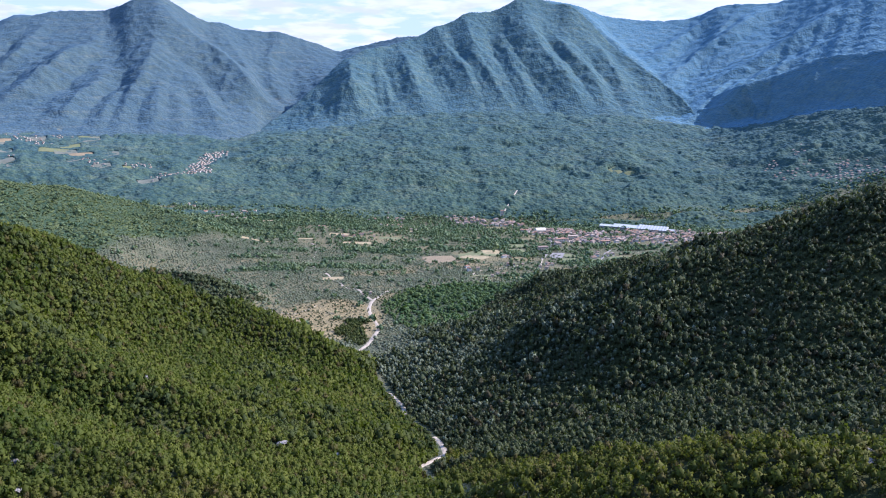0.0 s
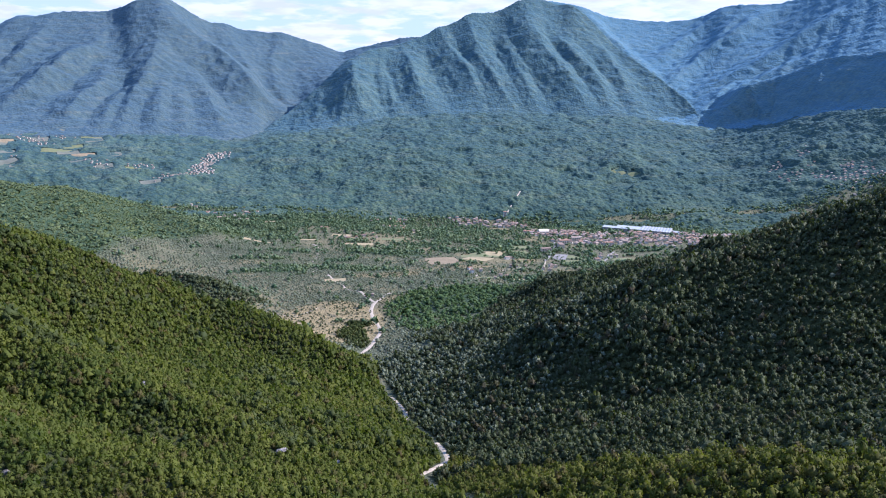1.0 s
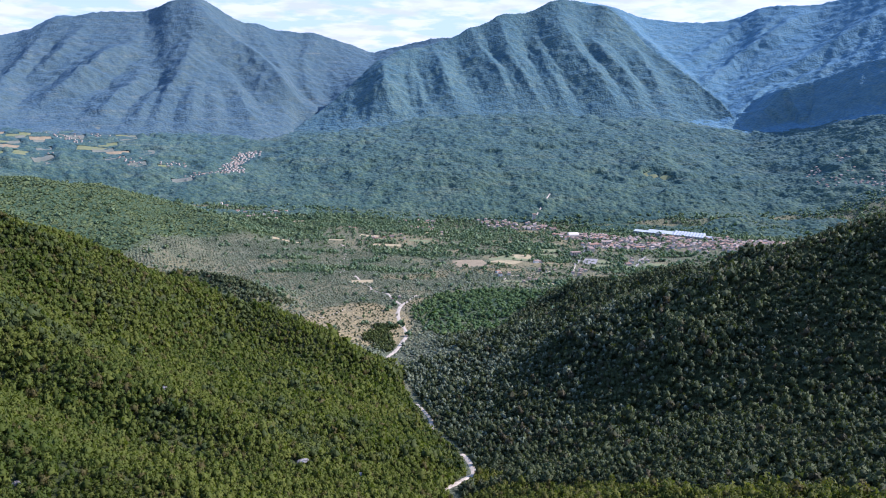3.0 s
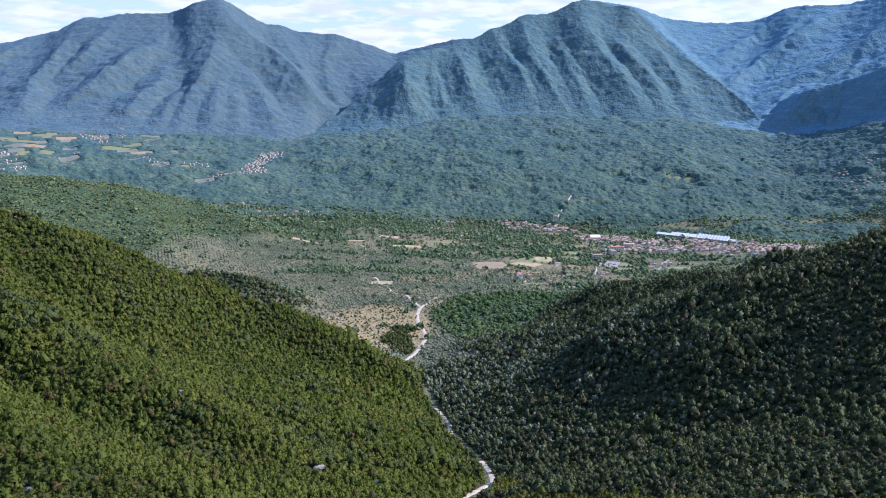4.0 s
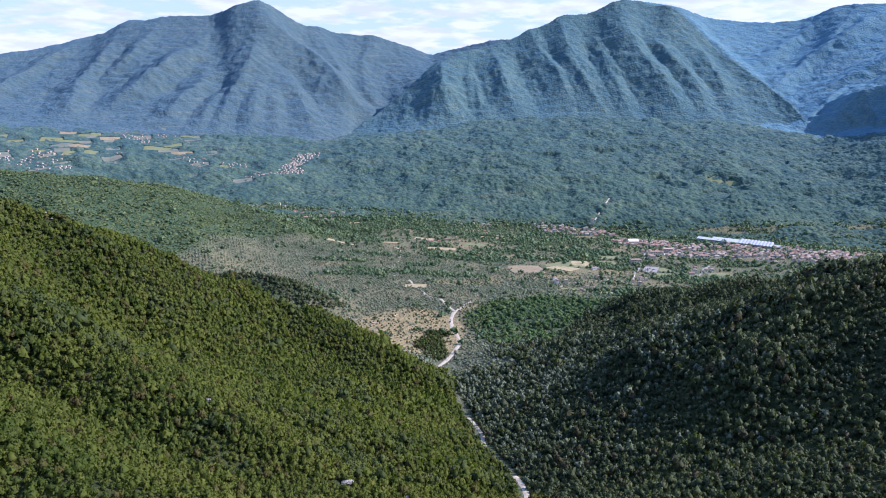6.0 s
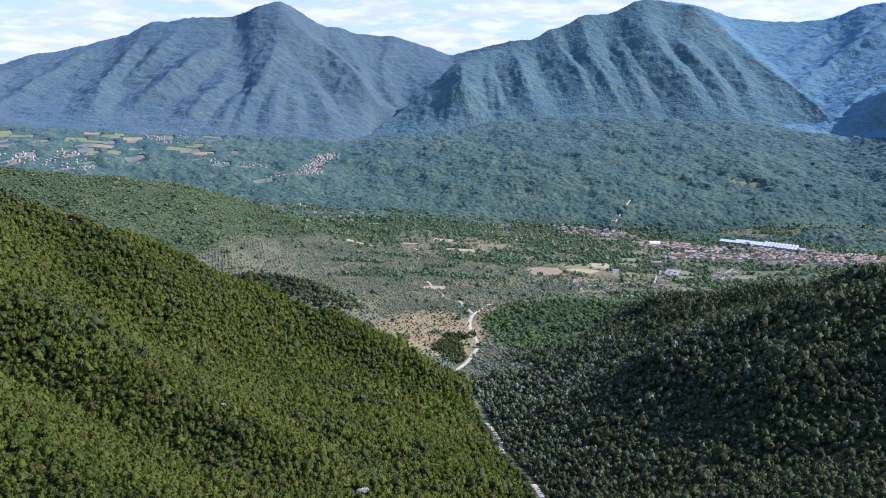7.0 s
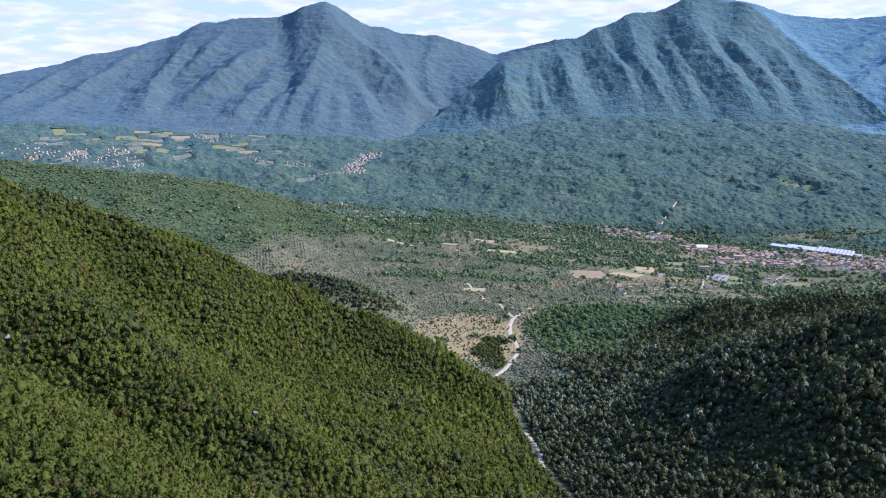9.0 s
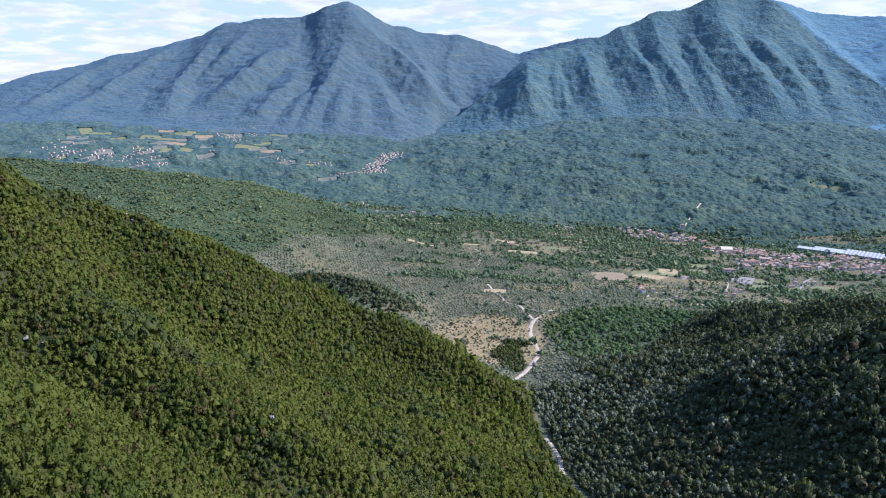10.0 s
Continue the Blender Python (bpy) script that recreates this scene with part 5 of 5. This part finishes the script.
# ---- larger buildings of the town ----
def set_down(ob, x, y, turn, sink=0.0):
    ob.matrix_world = pose(x, y, float(ground_z(x, y)) - sink, 0, 0, turn)
    return ob


def factory():
    ob = tagged(new("factory"), "long white-roofed factory with low wings", "factory")
    v, f = box(-78, -18, -20, 20, -4, 8)
    part("wing", v, f, RENDER_GREY, ob)
    v, f = box(-79, -17, -21, 21, 8, 8.6)
    part("wing_roof", v, f, SHEET_GREEN, ob, "pale green sheet roof")
    v, f = box(-16, 58, -26, 26, -4, 10)
    part("hall", v, f, RENDER_GREY, ob)
    for k in range(10):
        x0 = -16 + 7.4 * k
        verts = [(x0, -27, 10), (x0 + 7.2, -27, 10), (x0 + 3.6, -27, 10.9), (x0, 27, 10), (x0 + 7.2, 27, 10), (x0 + 3.6, 27, 10.9)]
        bm = bmesh.new()
        bv = [bm.verts.new(p) for p in verts]
        for q in ((0, 1, 2), (5, 4, 3), (0, 3, 4, 1), (1, 4, 5, 2), (2, 5, 3, 0)):
            bm.faces.new([bv[i] for i in q])
        me = bpy.data.meshes.new("roof_bay")
        bm.to_mesh(me)
        bm.free()
        me.materials.append(SHEET)
        part("roof_bay", me, None, SHEET, ob, "white sheet-metal roof bay")
    v, f = box(59, 82, -18, 18, -4, 6)
    part("annex", v, f, RENDER_GREY, ob)
    v, f = box(58.8, 83, -19, 19, 6, 6.5)
    part("annex_roof", v, f, SHEET, ob)
    v, f = box(-112, -80, -12, 12, -4, 6)
    part("shed", v, f, RENDER_GREY, ob)
    v, f = box(-113, -79.4, -13, 13, 6, 6.6)
    part("shed_roof", v, f, SHEET_GREEN, ob)
    for k in range(9):
        v, f = box(-12 + 7.4 * k, -7 + 7.4 * k, -26.2, -25.9, 3, 6)
        part("window", v, f, PANE, ob)
    return ob


def vaulted_hall():
    ob = tagged(new("vaulted_hall"), "sandy hall with a rounded vaulted roof", "hall")
    v, f = box(-12, 12, -9, 9, -3, 7)
    part("wall", v, f, SANDY, ob)
    n = 12
    arc = [(-9.6 * math.cos(math.pi * k / n), 7 + 6 * math.sin(math.pi * k / n)) for k in range(n + 1)]
    verts = [(x, y, z) for x in (-12.5, 12.5) for y, z in arc]
    bm = bmesh.new()
    bv = [bm.verts.new(p) for p in verts]
    for k in range(n):
        bm.faces.new([bv[k], bv[k + 1], bv[n + 2 + k], bv[n + 1 + k]])
    bm.faces.new(bv[:n + 1])
    bm.faces.new(bv[:n:-1])
    me = bpy.data.meshes.new("vault")
    bm.to_mesh(me)
    bm.free()
    me.materials.append(SANDY)
    part("vault", me, None, SANDY, ob)
    v, f = box(-2, 2, -9.1, -8.8, 0, 4)
    part("door", v, f, SHUTTER, ob)
    return ob


def flats(w, d, storeys):
    ob = new("apartment_block")
    h = 3.1 * storeys
    v, f = box(-w / 2, w / 2, -d / 2, d / 2, -3, h)
    part("wall", v, f, PLASTER, ob)
    v, f = box(-w / 2 - 0.4, w / 2 + 0.4, -d / 2 - 0.4, d / 2 + 0.4, h, h + 0.5)
    part("roof", v, f, TILES, ob)
    for s in range(storeys):
        for k in range(4):
            cx = -w / 2 + w * (k + 0.5) / 4
            v, f = box(cx - 0.8, cx + 0.8, -d / 2 - 0.06, -d / 2 + 0.1, 3.1 * s + 1.0, 3.1 * s + 2.5)
            part("window", v, f, PANE, ob)
        v, f = box(-w * 0.3, w * 0.3, -d / 2 - 1.2, -d / 2, 3.1 * s + 0.1, 3.1 * s + 0.3)
        part("balcony", v, f, RENDER_GREY, ob)
    return ob


set_down(factory(), 518, 1745, -24)
set_down(vaulted_hall(), 241, 1672, 10)
block = flats(20, 10, 3)
set_down(block, 208, 1392, 12)
tagged(block, "cream three-storey apartment block with balconies", "apartments", "apartment blocks")
for x, y, turn in ((246, 1440, 100), (262, 1500, 10), (300, 1560, 5), (352, 1460, 15)):
    copy_thing(block, pose(x, y, float(ground_z(x, y)), 0, 0, turn))
tower = flats(8, 8, 6)
set_down(tower, 168, 1925, 5)
tagged(tower, "slim sandy tower house above the old town", "tower", "")


# ---- fields, paved places and lanes ----
def sheet(name, cx, cy, w, d, turn, mat, label, category, lift=0.35):
    """A patch of ground cover draped over the land."""
    n = 9
    c, s = math.cos(radians(turn)), math.sin(radians(turn))
    u, v = np.meshgrid(np.linspace(-w / 2, w / 2, n), np.linspace(-d / 2, d / 2, n), indexing="ij")
    rng = np.random.default_rng(int(abs(cx) * 7 + abs(cy)))
    u, v = u + rng.normal(0, w * 0.010, u.shape), v + rng.normal(0, d * 0.014, v.shape)
    x, y = (cx + u * c - v * s).ravel(), (cy + u * s + v * c).ravel()
    z = np.maximum.reduce([ground_z(x, y), left_z(x, y), main_z(x, y), right_z(x, y)]) + lift
    i, j = np.meshgrid(np.arange(n - 1), np.arange(n - 1), indexing="ij")
    q = (i * n + j).ravel()
    me = mesh_from(name, np.stack([x, y, z], -1), np.stack([q, q + n, q + n + 1, q + 1], -1), [mat], True)
    return tagged(new(name, me), label, category, kind="structure")


COVER = {"STRAW": (STRAW, "field of pale straw stubble"), "TILLED": (TILLED, "bare tan ploughed field"), "MEADOW": (MEADOW, "green grassy field"), "HAZED_FIELD": (HAZED_FIELD, "pale field among valley woods, greyed with haze")}
for cx, cy, w, d, turn, kind in FIELDS:
    sheet("field", cx, cy, w, d, turn, COVER[kind][0], COVER[kind][1], "field")
sheet("pavement", 227, 1330, 26, 62, -14, PAVING, "pale paved car park beside the town", "pavement", 0.5)
sheet("pavement", 330, 1335, 22, 12, 30, PAVING, "pale paved yard by a barn", "pavement", 0.5)
ribbon("road", [(192, 1290), (200, 1319), (212, 1360), (226, 1415), (238, 1470), (250, 1560), (262, 1640), (300, 1700)], 6.5, PAVING, "pale road into the town")
ribbon("road", [(300, 1275), (316, 1320), (330, 1365), (350, 1400)], 5.0, PAVING, "pale side road into the town")
ribbon("road", [(60, 1135), (100, 1150), (140, 1200), (170, 1165), (192, 1290)], 3.5, GRAVEL, "pale country lane between houses")
# lifted 5.5 m so the strip shows over the canopy from the camera
ribbon("clearing", [(177, 1948), (203, 2026), (228, 2100)], 4.5, GRAVEL, "straight pale strip cut through woods", lift=5.5)


# ---- rocks ----
def rock(r, seed):
    """A weathered limestone outcrop, broken into ledges."""
    rng = np.random.default_rng(seed)
    bm = bmesh.new()
    for k in range(3):
        cut = bmesh.ops.create_icosphere(bm, subdivisions=2, radius=1)["verts"]
        off = Vector(rng.normal(0, 0.5, 3)) * (0.8 if k else 0)
        sx, sy, sz = rng.uniform(0.5, 1.0, 3) * (1 if k == 0 else 0.6)
        for v in cut:
            n = noise.noise(v.co * 1.7 + Vector((seed, k, 0))) + 0.5 * noise.noise(v.co * 4.1 + Vector((k, seed, 0)))
            co = v.co * (1 + 0.45 * n)
            co.z = round(co.z * 4) / 4 * 0.6 + co.z * 0.4
            v.co = Vector((co.x * sx, co.y * sy, co.z * sz * 0.7)) + off
    for v in bm.verts:
        v.co = Vector((v.co.x, v.co.y, v.co.z * 0.5)) * (r * 0.38)
    me = bpy.data.meshes.new("rock")
    bm.to_mesh(me)
    bm.free()
    me.materials.append(LIMESTONE)
    return me


for k, (x, y, r) in enumerate(ROCKS):
    ob = tagged(new("rock", rock(r, k + 3)), "grey-brown limestone outcrop among oak scrub", "rock", "rock outcrops")
    ob.matrix_world = pose(x, y, float(ground_z(x, y)) + 0.2 * r, 15, 0, 37 * k)
